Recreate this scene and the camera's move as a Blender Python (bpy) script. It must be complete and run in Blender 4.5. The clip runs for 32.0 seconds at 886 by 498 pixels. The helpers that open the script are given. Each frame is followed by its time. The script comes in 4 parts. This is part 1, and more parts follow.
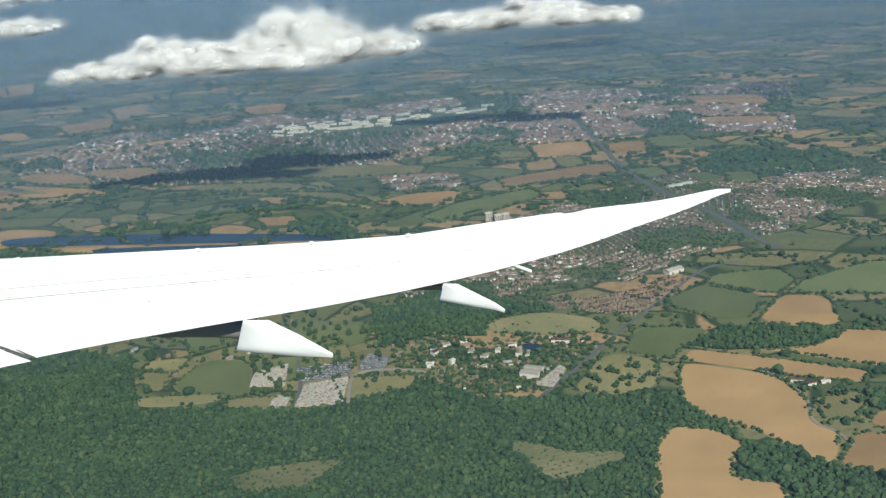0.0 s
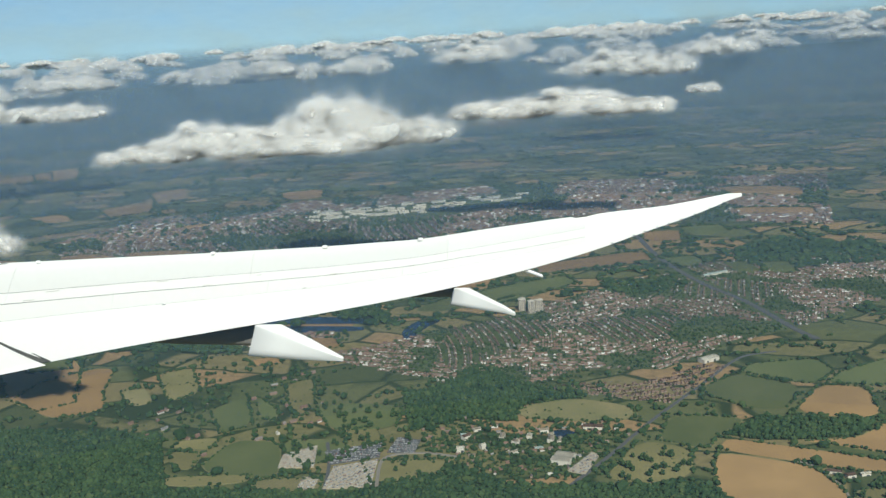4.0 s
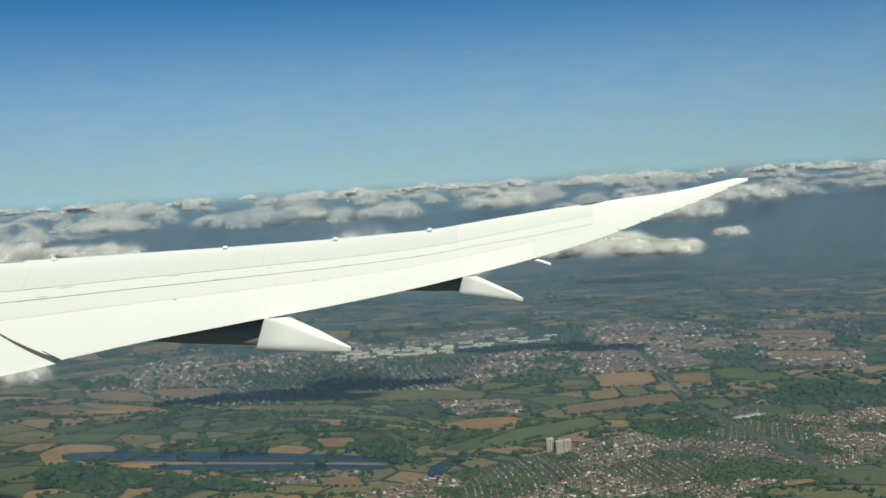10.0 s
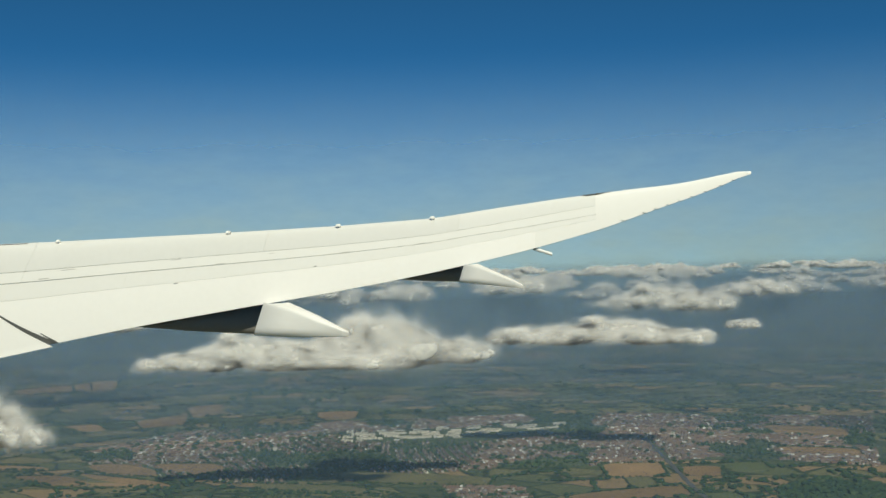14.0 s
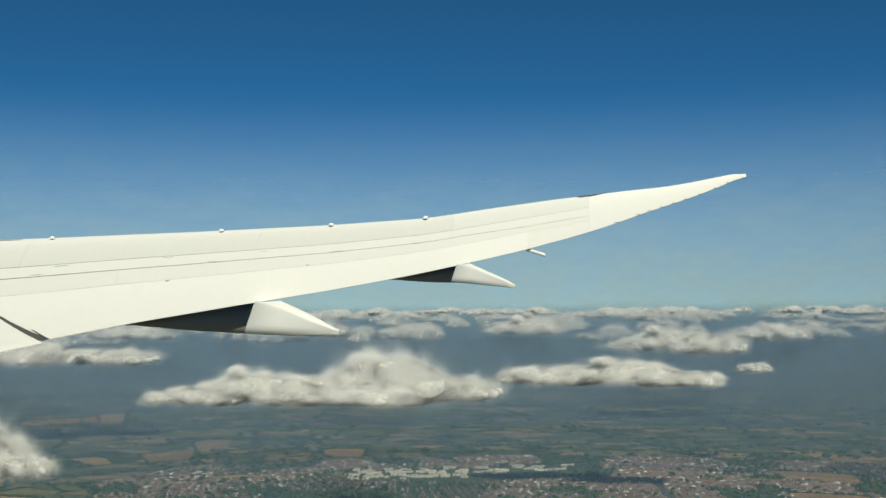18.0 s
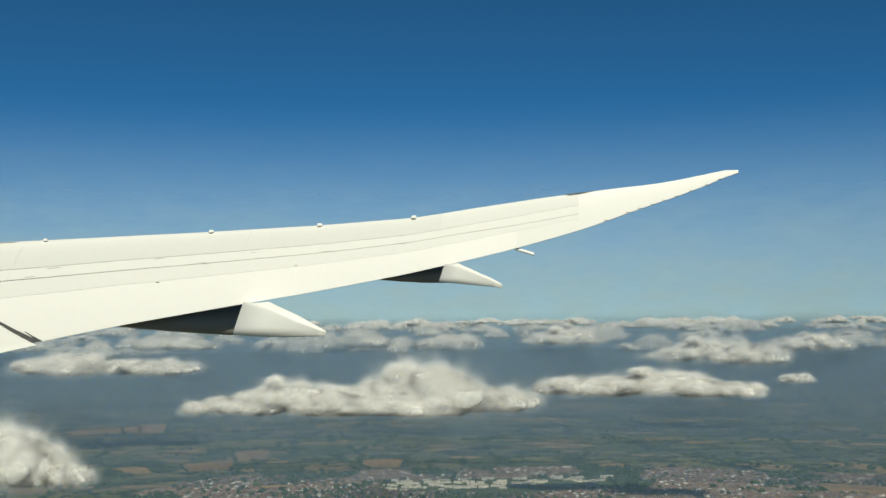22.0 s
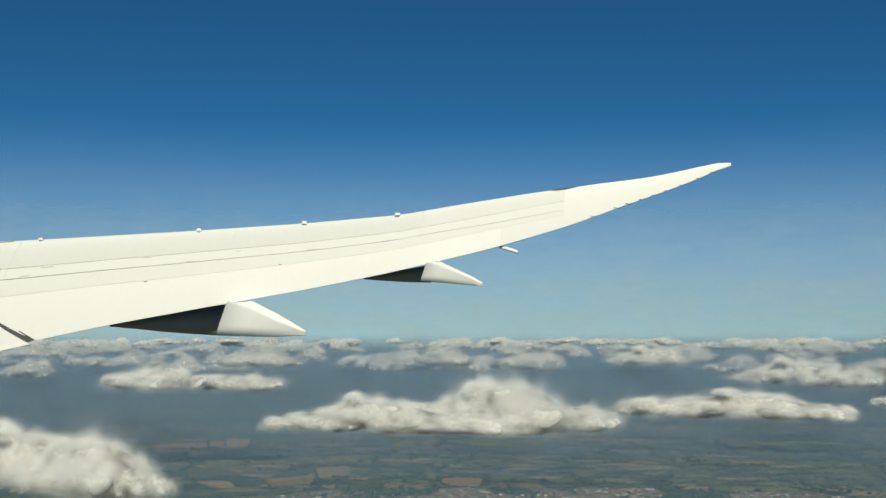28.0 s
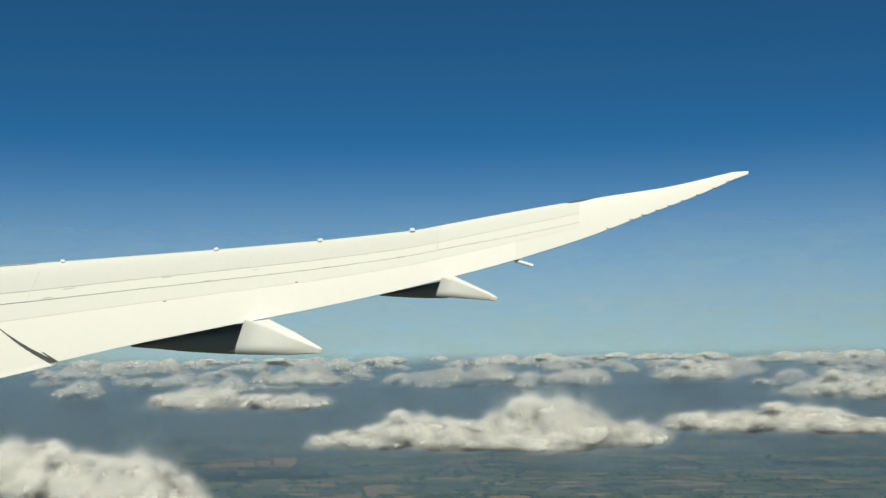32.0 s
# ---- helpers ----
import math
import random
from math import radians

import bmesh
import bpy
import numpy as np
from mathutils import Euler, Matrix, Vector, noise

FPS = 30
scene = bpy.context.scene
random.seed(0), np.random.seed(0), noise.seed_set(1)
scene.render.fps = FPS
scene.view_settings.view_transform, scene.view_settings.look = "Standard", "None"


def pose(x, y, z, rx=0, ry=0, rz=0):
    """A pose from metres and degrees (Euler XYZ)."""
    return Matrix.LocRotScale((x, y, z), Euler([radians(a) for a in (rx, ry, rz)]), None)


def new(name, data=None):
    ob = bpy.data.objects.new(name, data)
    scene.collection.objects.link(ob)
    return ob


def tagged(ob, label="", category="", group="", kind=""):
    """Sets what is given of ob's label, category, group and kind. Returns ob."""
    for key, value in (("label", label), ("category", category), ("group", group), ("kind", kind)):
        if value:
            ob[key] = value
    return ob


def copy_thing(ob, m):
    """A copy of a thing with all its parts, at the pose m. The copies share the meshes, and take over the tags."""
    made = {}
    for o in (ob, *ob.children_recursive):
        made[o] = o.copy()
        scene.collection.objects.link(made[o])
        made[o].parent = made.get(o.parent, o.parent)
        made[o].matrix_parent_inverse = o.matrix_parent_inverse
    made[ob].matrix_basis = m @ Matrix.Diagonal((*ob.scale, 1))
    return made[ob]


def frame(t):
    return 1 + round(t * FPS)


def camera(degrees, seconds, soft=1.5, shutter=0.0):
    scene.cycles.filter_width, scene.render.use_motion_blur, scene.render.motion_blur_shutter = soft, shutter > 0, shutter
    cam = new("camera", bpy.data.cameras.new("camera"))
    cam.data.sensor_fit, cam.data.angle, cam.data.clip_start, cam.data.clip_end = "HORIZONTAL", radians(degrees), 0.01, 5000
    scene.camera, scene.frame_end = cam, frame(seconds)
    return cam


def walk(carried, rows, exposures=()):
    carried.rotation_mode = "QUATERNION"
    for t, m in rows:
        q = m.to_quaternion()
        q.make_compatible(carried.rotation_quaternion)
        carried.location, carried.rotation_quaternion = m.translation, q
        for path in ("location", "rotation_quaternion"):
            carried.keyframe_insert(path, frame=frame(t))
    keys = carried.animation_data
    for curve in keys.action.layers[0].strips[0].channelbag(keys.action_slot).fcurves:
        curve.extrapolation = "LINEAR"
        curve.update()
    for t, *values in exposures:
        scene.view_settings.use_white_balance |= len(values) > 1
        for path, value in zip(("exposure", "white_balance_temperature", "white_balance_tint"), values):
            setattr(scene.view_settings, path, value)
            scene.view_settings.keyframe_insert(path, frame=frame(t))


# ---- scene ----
cam = camera(45.6, 32.0)
# seconds, place, yaw, pitch, roll
PATH = [
    (0.0, -2.548, 0.690, 148.794, 3.870, -16.689, 4.094),
    (0.5, -2.531, 0.718, 148.795, 3.777, -16.745, 4.178),
    (1.0, -2.412, 0.770, 148.829, 4.164, -16.519, 4.099),
    (1.5, -2.326, 0.758, 148.744, 4.460, -16.351, 3.981),
    (2.0, -2.320, 0.599, 148.359, 4.750, -15.755, 3.906),
    (2.5, -2.226, 0.421, 147.782, 4.883, -14.810, 3.903),
    (3.0, -2.153, 0.184, 147.032, 5.152, -13.393, 3.850),
    (3.5, -2.063, 0.009, 146.562, 5.596, -12.224, 3.791),
    (5.5, -1.853, -0.118, 145.687, 6.206, -10.749, 3.566),
    (6.0, -1.923, -0.308, 145.113, 6.074, -9.738, 3.488),
    (6.5, -2.048, -0.457, 144.401, 6.059, -8.839, 3.542),
    (7.0, -2.029, -0.681, 143.647, 6.031, -7.484, 3.455),
    (7.5, -2.026, -0.893, 142.834, 6.227, -5.849, 3.216),
    (8.0, -2.060, -1.075, 142.205, 6.311, -4.387, 3.103),
    (8.5, -1.979, -1.047, 141.939, 6.259, -3.805, 3.166),
    (9.0, -1.852, -0.962, 141.823, 6.758, -3.741, 3.312),
    (9.5, -1.683, -0.947, 141.759, 7.180, -3.679, 3.326),
    (10.0, -1.580, -0.833, 141.701, 7.512, -3.646, 3.383),
    (10.5, -1.480, -0.781, 141.348, 7.897, -3.310, 3.158),
    (11.0, -1.406, -0.780, 140.878, 8.258, -2.666, 2.875),
    (11.5, -1.442, -0.798, 140.447, 8.266, -2.142, 2.749),
    (12.0, -1.315, -0.787, 140.055, 8.538, -1.618, 2.626),
    (12.5, -1.310, -0.773, 139.751, 8.597, -0.943, 2.432),
    (13.0, -1.387, -0.859, 139.440, 8.512, -0.424, 2.149),
    (13.5, -1.508, -0.880, 139.084, 8.244, 0.284, 1.775),
    (14.0, -1.386, -0.842, 138.755, 8.224, 1.052, 1.472),
    (14.5, -1.276, -0.783, 138.548, 8.418, 1.390, 1.380),
    (16.5, -1.047, -0.676, 138.160, 8.613, 2.279, 0.913),
    (17.0, -0.940, -0.600, 137.875, 8.777, 2.555, 0.820),
    (17.5, -0.944, -0.623, 137.674, 8.760, 2.892, 0.612),
    (18.0, -0.891, -0.546, 137.574, 8.798, 3.199, 0.450),
    (18.5, -0.692, -0.471, 137.497, 9.049, 3.383, 0.389),
    (19.0, -0.526, -0.367, 137.451, 9.283, 3.476, 0.328),
    (19.5, -0.373, -0.275, 137.409, 9.554, 3.537, 0.306),
    (20.0, -0.171, -0.187, 137.428, 9.790, 3.536, 0.195),
    (20.5, -0.008, -0.107, 137.411, 9.991, 3.536, 0.341),
    (21.0, 0.093, -0.039, 137.372, 10.128, 3.598, 0.580),
    (21.5, 0.305, 0.036, 137.336, 10.461, 3.690, 0.540),
    (22.0, 0.516, 0.151, 137.265, 10.931, 3.792, 0.548),
    (22.5, 0.775, 0.303, 137.273, 11.399, 3.814, 0.526),
    (23.0, 1.016, 0.401, 137.252, 11.810, 3.906, 0.418),
    (23.5, 1.237, 0.555, 137.238, 12.247, 3.999, 0.321),
    (24.0, 1.512, 0.768, 137.164, 12.704, 4.061, 0.284),
    (24.5, 1.797, 0.930, 137.086, 13.198, 4.123, 0.181),
    (25.0, 2.054, 1.150, 136.981, 13.721, 4.217, 0.129),
    (25.5, 2.291, 1.271, 136.890, 14.033, 4.459, 0.039),
    (27.5, 3.042, 1.791, 136.768, 15.281, 4.764, 0.034),
    (28.0, 3.088, 1.827, 136.734, 15.440, 4.824, 0.057),
    (28.5, 3.209, 1.891, 136.746, 15.670, 4.915, -0.017),
    (29.0, 3.353, 2.045, 136.758, 15.894, 4.946, -0.058),
    (29.5, 3.453, 2.124, 136.733, 16.427, 4.214, -0.163),
    (30.0, 3.623, 2.228, 136.714, 16.404, 4.579, -0.221),
    (30.5, 3.613, 2.237, 136.697, 16.504, 4.915, 0.035),
    (31.0, 3.925, 2.446, 136.716, 17.776, 5.799, 0.789),
    (31.5, 3.865, 2.365, 136.702, 17.921, 5.798, 0.793),
    (32.0, 3.786, 2.323, 136.697, 17.900, 5.768, 0.766),
]
walk(cam, [(t, pose(x, y, z, 90 + pitch, roll, yaw)) for t, x, y, z, yaw, pitch, roll in PATH], [(0.0, 0.50, 6150, 2), (1.0, 0.49, 6150, 1), (2.0, 0.16, 6200, 0), (3.0, 0.22, 6200, 0), (6.0, 0.26, 6300, -2), (7.0, 0.16, 6350, -3), (8.0, -0.2, 6450, -3), (9.0, 0.02, 6550, -3), (12.0, 0.05, 6700, -3), (13.0, -0.12, 6880, -3), (23.0, 0.0, 6980, -2), (32.0, 0.0, 6980, -2)])
scene.cycles.transparent_max_bounces = 128

# ---- light ----
SUN = Vector((0.25, -0.74, 0.62)).normalized()
world = bpy.data.worlds.new("sky")
scene.world = world
world.use_nodes = True
wn = world.node_tree.nodes
sky = wn.new("ShaderNodeTexSky")
sky.sky_type, sky.sun_disc = "NISHITA", False
sky.sun_elevation = math.asin(SUN.z)
sky.sun_rotation = math.atan2(SUN.x, SUN.y)
sky.altitude, sky.air_density, sky.dust_density, sky.ozone_density = 9000, 0.89, 0.6, 4.8
wn["Background"].inputs["Strength"].default_value = 0.101
deep = wn.new("ShaderNodeHueSaturation")
deep.inputs["Hue"].default_value, deep.inputs["Saturation"].default_value = 0.4905, 1.16
world.node_tree.links.new(sky.outputs["Color"], deep.inputs["Color"])
world.node_tree.links.new(deep.outputs["Color"], wn["Background"].inputs["Color"])
lamp = bpy.data.lights.new("sun", "SUN")
lamp.energy, lamp.angle, lamp.color = 4.6, radians(0.5), (1.0, 0.96, 0.88)
sun = new("sun", lamp)
sun.matrix_world = SUN.to_track_quat("Z", "Y").to_matrix().to_4x4()


# ---- materials ----
def material(name):
    m = bpy.data.materials.new(name)
    m.use_nodes = True
    t = m.node_tree
    b = t.nodes["Principled BSDF"]
    b.inputs["Specular IOR Level"].default_value = 0.25
    return m, t, b


def nd(t, kind, **values):
    n = t.nodes.new(kind)
    for k, v in values.items():
        if k in n.inputs:
            n.inputs[k].default_value = v
        else:
            n.inputs[k.replace("_", " ")].default_value = v
    return n


def ramp(t, fac, stops, constant=False):
    r = t.nodes.new("ShaderNodeValToRGB")
    e = r.color_ramp.elements
    while len(e) < len(stops):
        e.new(0.5)
    for el, (p, c) in zip(e, stops):
        el.position, el.color = p, (*c, 1)
    if constant:
        r.color_ramp.interpolation = "CONSTANT"
    t.links.new(fac, r.inputs["Fac"])
    return r.outputs["Color"]


def mixed(t, a, b, fac, mode="MIX"):
    n = t.nodes.new("ShaderNodeMix")
    n.data_type, n.blend_type = "RGBA", mode
    for value, socket in ((fac, n.inputs[0]), (a, n.inputs[6]), (b, n.inputs[7])):
        if isinstance(value, (int, float)):
            socket.default_value = value
        elif isinstance(value, tuple):
            socket.default_value = (*value, 1)
        else:
            t.links.new(value, socket)
    return n.outputs[2]


def coords(t, scale=(1, 1, 1), rot=0.0, world_space=True):
    g = t.nodes.new("ShaderNodeNewGeometry" if world_space else "ShaderNodeTexCoord")
    m = t.nodes.new("ShaderNodeMapping")
    m.inputs["Scale"].default_value = scale
    m.inputs["Rotation"].default_value = (0, 0, radians(rot))
    t.links.new(g.outputs["Position" if world_space else "Object"], m.inputs["Vector"])
    return m.outputs["Vector"]


def noisy(t, vec, scale, detail=4.0, rough=0.55):
    n = nd(t, "ShaderNodeTexNoise", Scale=scale, Detail=detail, Roughness=rough)
    t.links.new(vec, n.inputs["Vector"])
    return n.outputs["Fac"]


def bumped(t, b, height, strength, distance):
    n = nd(t, "ShaderNodeBump", Strength=strength, Distance=distance)
    t.links.new(height, n.inputs["Height"])
    t.links.new(n.outputs["Normal"], b.inputs["Normal"])


def paint(name, colour, rough=0.4, spread=0.06, scale=1.5, metal=0.0):
    """Painted metal with faint streaks of dirt at two scales."""
    m, t, b = material(name)
    v = coords(t)
    fine = noisy(t, v, scale * 9, 5)
    wide = noisy(t, v, scale * 0.35, 3)
    dark = tuple(c * (1 - 2.2 * spread) for c in colour)
    c = mixed(t, dark, colour, ramp(t, fine, [(0.3, (0.3,) * 3), (0.62, (1,) * 3)]))
    c = mixed(t, c, dark, ramp(t, wide, [(0.45, (0,) * 3), (0.75, (0.5,) * 3)]))
    t.links.new(c, b.inputs["Base Color"])
    b.inputs["Roughness"].default_value, b.inputs["Metallic"].default_value = rough, metal
    return m


def crop(name, light, dark, rows=1.6, turn=20.0, strength=0.35):
    """A field: broad patches, tramlines and fine grain."""
    m, t, b = material(name)
    v = coords(t)
    wide, mid, fine = noisy(t, v, 0.035, 4), noisy(t, v, 0.22, 5), noisy(t, v, 2.2, 4)
    c = mixed(t, dark, light, ramp(t, wide, [(0.32, (0,) * 3), (0.68, (1,) * 3)]))
    c = mixed(t, c, dark, ramp(t, mid, [(0.5, (0,) * 3), (0.8, (strength,) * 3)]))
    w = nd(t, "ShaderNodeTexWave", Scale=rows * 0.25, Distortion=1.5, Detail=2.0)
    t.links.new(coords(t, rot=turn), w.inputs["Vector"])
    c = mixed(t, c, dark, ramp(t, w.outputs["Fac"], [(0.72, (0,) * 3), (0.95, (strength * 0.6,) * 3)]))
    c = mixed(t, c, dark, ramp(t, fine, [(0.5, (0,) * 3), (0.75, (0.25,) * 3)]))
    info = t.nodes.new("ShaderNodeObjectInfo")
    hue = nd(t, "ShaderNodeHueSaturation", Saturation=1.0)
    r = nd(t, "ShaderNodeMapRange", To_Min=0.8, To_Max=1.2)
    t.links.new(info.outputs["Random"], r.inputs["Value"])
    t.links.new(r.outputs["Result"], hue.inputs["Value"])
    t.links.new(c, hue.inputs["Color"])
    t.links.new(hue.outputs["Color"], b.inputs["Base Color"])
    b.inputs["Roughness"].default_value = 0.9
    bumped(t, b, fine, 0.4, 0.1)
    return m


def islands(name, stops, rough=0.85, constant=False, broad=None):
    """One tone an island: roofs, walls, crowns, cars."""
    m, t, b = material(name)
    g = t.nodes.new("ShaderNodeNewGeometry")
    c = ramp(t, g.outputs["Random Per Island"], stops, constant)
    fine, wide = noisy(t, coords(t), 2.6, 4), noisy(t, coords(t), 0.05, 5)
    c = mixed(t, c, (0.02, 0.025, 0.02), ramp(t, fine, [(0.42, (0,) * 3), (0.78, (0.45,) * 3)]))
    if broad:
        c = mixed(t, c, broad, ramp(t, wide, [(0.45, (0,) * 3), (0.72, (0.6,) * 3)]))
    t.links.new(c, b.inputs["Base Color"])
    b.inputs["Roughness"].default_value = rough
    return m


# One white in graded tones: leading-edge shade and brighter flaps are painted in.
M_SKIN = paint("wing_paint", (0.77, 0.738, 0.695), 0.38, 0.012, 0.6)
M_FLAP_LIT = paint("flap_lit_white", (0.845, 0.806, 0.762), 0.42, 0.012, 0.6)
M_SLAT_SHADED = paint("slat_shade", (0.685, 0.660, 0.624), 0.36, 0.015, 0.6)
M_GAP = paint("seam_dark", (0.10, 0.10, 0.095), 0.7, 0.1)
M_MARK = paint("panel_grey", (0.50, 0.47, 0.43), 0.5, 0.04)
# Dark grey with the shade under the wing put into the colour.
M_SHADED_GREY = paint("fairing_shade_grey", (0.24, 0.22, 0.20), 0.55, 0.03)
M_WHITE = paint("fitting_white", (0.86, 0.83, 0.785), 0.4, 0.01)
# In-between tones carry the painted shading out to the tip.
M_OUTER_SLAT_SHADED = paint("outer_slat_shade", (0.715, 0.688, 0.65), 0.37, 0.013, 0.6)
M_TIP = paint("wingtip_mid_tone", (0.80, 0.765, 0.72), 0.38, 0.012, 0.6)
M_TAIL = paint("fairing_white", (0.76, 0.73, 0.69), 0.42, 0.012, 0.6)
M_FIELD = {
    "wheat": crop("ripe_wheat", (0.396, 0.245, 0.107), (0.292, 0.181, 0.082), 1.6, 25, 0.4),
    "stubble": crop("stubble", (0.361, 0.219, 0.103), (0.258, 0.159, 0.077), 1.2, -10, 0.4),
    "grass": crop("grass", (0.146, 0.159, 0.065), (0.099, 0.120, 0.045), 1.0, 60, 0.4),
    "pasture": crop("dry_pasture", (0.249, 0.211, 0.095), (0.163, 0.150, 0.062), 0.8, 5, 0.5),
    "meadow": crop("meadow", (0.258, 0.211, 0.103), (0.146, 0.150, 0.065), 0.7, 40, 0.6),
    "scrub": crop("scrub", (0.232, 0.198, 0.103), (0.103, 0.112, 0.047), 0.5, 70, 0.8),
}
M_LEAF = islands("broadleaf", [(0.0, (0.018, 0.044, 0.017)), (0.5, (0.029, 0.060, 0.022)), (0.85, (0.046, 0.080, 0.027)), (1.0, (0.072, 0.096, 0.033))], 0.8, False, (0.05, 0.085, 0.028))
M_BARK = paint("bark", (0.10, 0.075, 0.05), 0.9, 0.2, 4)
M_ROOF = islands("roof_tiles", [(0.0, (0.15, 0.088, 0.066)), (0.35, (0.22, 0.135, 0.10)), (0.6, (0.17, 0.13, 0.105)), (0.82, (0.25, 0.17, 0.13)), (0.90, (0.19, 0.185, 0.18)), (0.92, (0.48, 0.44, 0.38)), (1.0, (0.66, 0.62, 0.55))])
M_WALL = islands("house_walls", [(0.0, (0.21, 0.12, 0.09)), (0.5, (0.29, 0.20, 0.15)), (0.8, (0.39, 0.32, 0.26)), (1.0, (0.70, 0.66, 0.58))])
M_SHED = paint("shed_cladding", (0.62, 0.56, 0.46), 0.6, 0.08, 0.5)
M_SHEDROOF = paint("shed_roof", (0.80, 0.74, 0.62), 0.55, 0.08, 0.5)
M_GARDEN = crop("gardens", (0.105, 0.125, 0.062), (0.060, 0.085, 0.038), 1.0, 30, 0.6)
M_GLASS = paint("greenhouse_glass", (0.62, 0.70, 0.64), 0.15, 0.1, 0.5)
M_CONCRETE = paint("concrete", (0.52, 0.44, 0.34), 0.8, 0.08, 1.0)
M_WINDOW = paint("window_dark", (0.06, 0.07, 0.08), 0.12, 0.1)
M_ASPHALT = paint("asphalt", (0.11, 0.11, 0.11), 0.85, 0.1, 0.8)
M_STREET = paint("street_asphalt", (0.15, 0.135, 0.12), 0.9, 0.12, 0.8)
M_SAND = paint("sandy_gravel", (0.44, 0.37, 0.27), 0.9, 0.1, 0.8)
M_GRAVEL = paint("gravel", (0.26, 0.23, 0.19), 0.9, 0.12, 0.8)
M_CAR = islands("car_paint", [(0.0, (0.50, 0.48, 0.45)), (0.4, (0.34, 0.33, 0.31)), (0.7, (0.12, 0.12, 0.13)), (0.84, (0.06, 0.08, 0.14)), (0.93, (0.25, 0.05, 0.04)), (0.97, (0.5, 0.5, 0.48))], 0.3, True)


def water_material():
    m, t, b = material("lake_water")
    fine = noisy(t, coords(t), 0.5, 4)
    t.links.new(ramp(t, noisy(t, coords(t), 0.03, 3), [(0.3, (0.015, 0.028, 0.05)), (0.7, (0.025, 0.04, 0.06))]), b.inputs["Base Color"])
    b.inputs["Roughness"].default_value = 0.12
    bumped(t, b, fine, 0.15, 0.1)
    return m


M_WATER = water_material()
# Near-black, so the shade beneath the crowns is in the colour itself.
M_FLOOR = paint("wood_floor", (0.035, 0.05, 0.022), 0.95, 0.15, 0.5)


def ground_material():
    """A patchwork of small fields with hedges, woods and scattered dry plots."""
    m, t, b = material("farmland")
    v = coords(t)
    warp = nd(t, "ShaderNodeTexNoise", Scale=0.012, Detail=3.0)
    t.links.new(v, warp.inputs["Vector"])
    add = t.nodes.new("ShaderNodeVectorMath")
    add.operation = "MULTIPLY_ADD"
    add.inputs[1].default_value = (34, 34, 0)
    t.links.new(warp.outputs["Color"], add.inputs[0])
    t.links.new(v, add.inputs[2])
    flat = nd(t, "ShaderNodeMapping", Scale=(0.025, 0.041, 0.0), Rotation=(0, 0, 0.5))
    t.links.new(add.outputs["Vector"], flat.inputs["Vector"])
    cell = nd(t, "ShaderNodeTexVoronoi", Scale=1.0, Randomness=0.8)
    edge = nd(t, "ShaderNodeTexVoronoi", Scale=1.0, Randomness=0.8)
    edge.feature = "DISTANCE_TO_EDGE"
    for n in (cell, edge):
        t.links.new(flat.outputs["Vector"], n.inputs["Vector"])
    sep = t.nodes.new("ShaderNodeSeparateColor")
    t.links.new(cell.outputs["Color"], sep.inputs["Color"])
    c = ramp(t, sep.outputs["Red"], [(0.0, (0.080, 0.096, 0.040)), (0.2, (0.124, 0.132, 0.056)), (0.38, (0.184, 0.164, 0.072)), (0.52, (0.100, 0.116, 0.044)), (0.60, (0.224, 0.180, 0.084)), (0.74, (0.132, 0.136, 0.056)), (0.84, (0.328, 0.212, 0.104))], True)
    c = mixed(t, c, (0.040, 0.056, 0.024), ramp(t, noisy(t, v, 0.25, 6), [(0.45, (0,) * 3), (0.8, (0.6,) * 3)]))
    hedge = mixed(t, (0.022, 0.040, 0.016), (0.040, 0.060, 0.024), noisy(t, v, 0.6, 4))
    c = mixed(t, hedge, c, ramp(t, edge.outputs["Distance"], [(0.02, (0,) * 3), (0.05, (1,) * 3)]))
    c = mixed(t, c, hedge, ramp(t, noisy(t, v, 0.009, 6, 0.6), [(0.57, (0,) * 3), (0.62, (1,) * 3)]))
    t.links.new(c, b.inputs["Base Color"])
    b.inputs["Roughness"].default_value = 0.95
    return m


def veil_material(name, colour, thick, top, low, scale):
    """Tinted see-through sheet standing in for thin haze: denser near the ground, uneven."""
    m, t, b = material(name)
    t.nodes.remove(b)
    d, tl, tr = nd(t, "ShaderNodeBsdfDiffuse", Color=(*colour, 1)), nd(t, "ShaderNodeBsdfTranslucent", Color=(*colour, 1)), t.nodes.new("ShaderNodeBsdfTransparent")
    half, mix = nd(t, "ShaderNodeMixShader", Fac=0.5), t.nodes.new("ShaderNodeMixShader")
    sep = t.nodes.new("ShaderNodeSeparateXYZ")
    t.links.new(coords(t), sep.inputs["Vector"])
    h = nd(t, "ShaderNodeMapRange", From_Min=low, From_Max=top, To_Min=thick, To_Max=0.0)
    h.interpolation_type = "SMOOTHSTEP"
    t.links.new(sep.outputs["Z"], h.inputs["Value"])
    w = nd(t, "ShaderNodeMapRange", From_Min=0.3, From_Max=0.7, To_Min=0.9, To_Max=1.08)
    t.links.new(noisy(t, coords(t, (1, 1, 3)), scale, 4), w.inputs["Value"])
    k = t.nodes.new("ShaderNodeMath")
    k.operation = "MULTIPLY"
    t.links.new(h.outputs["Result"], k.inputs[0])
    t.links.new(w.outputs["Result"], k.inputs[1])
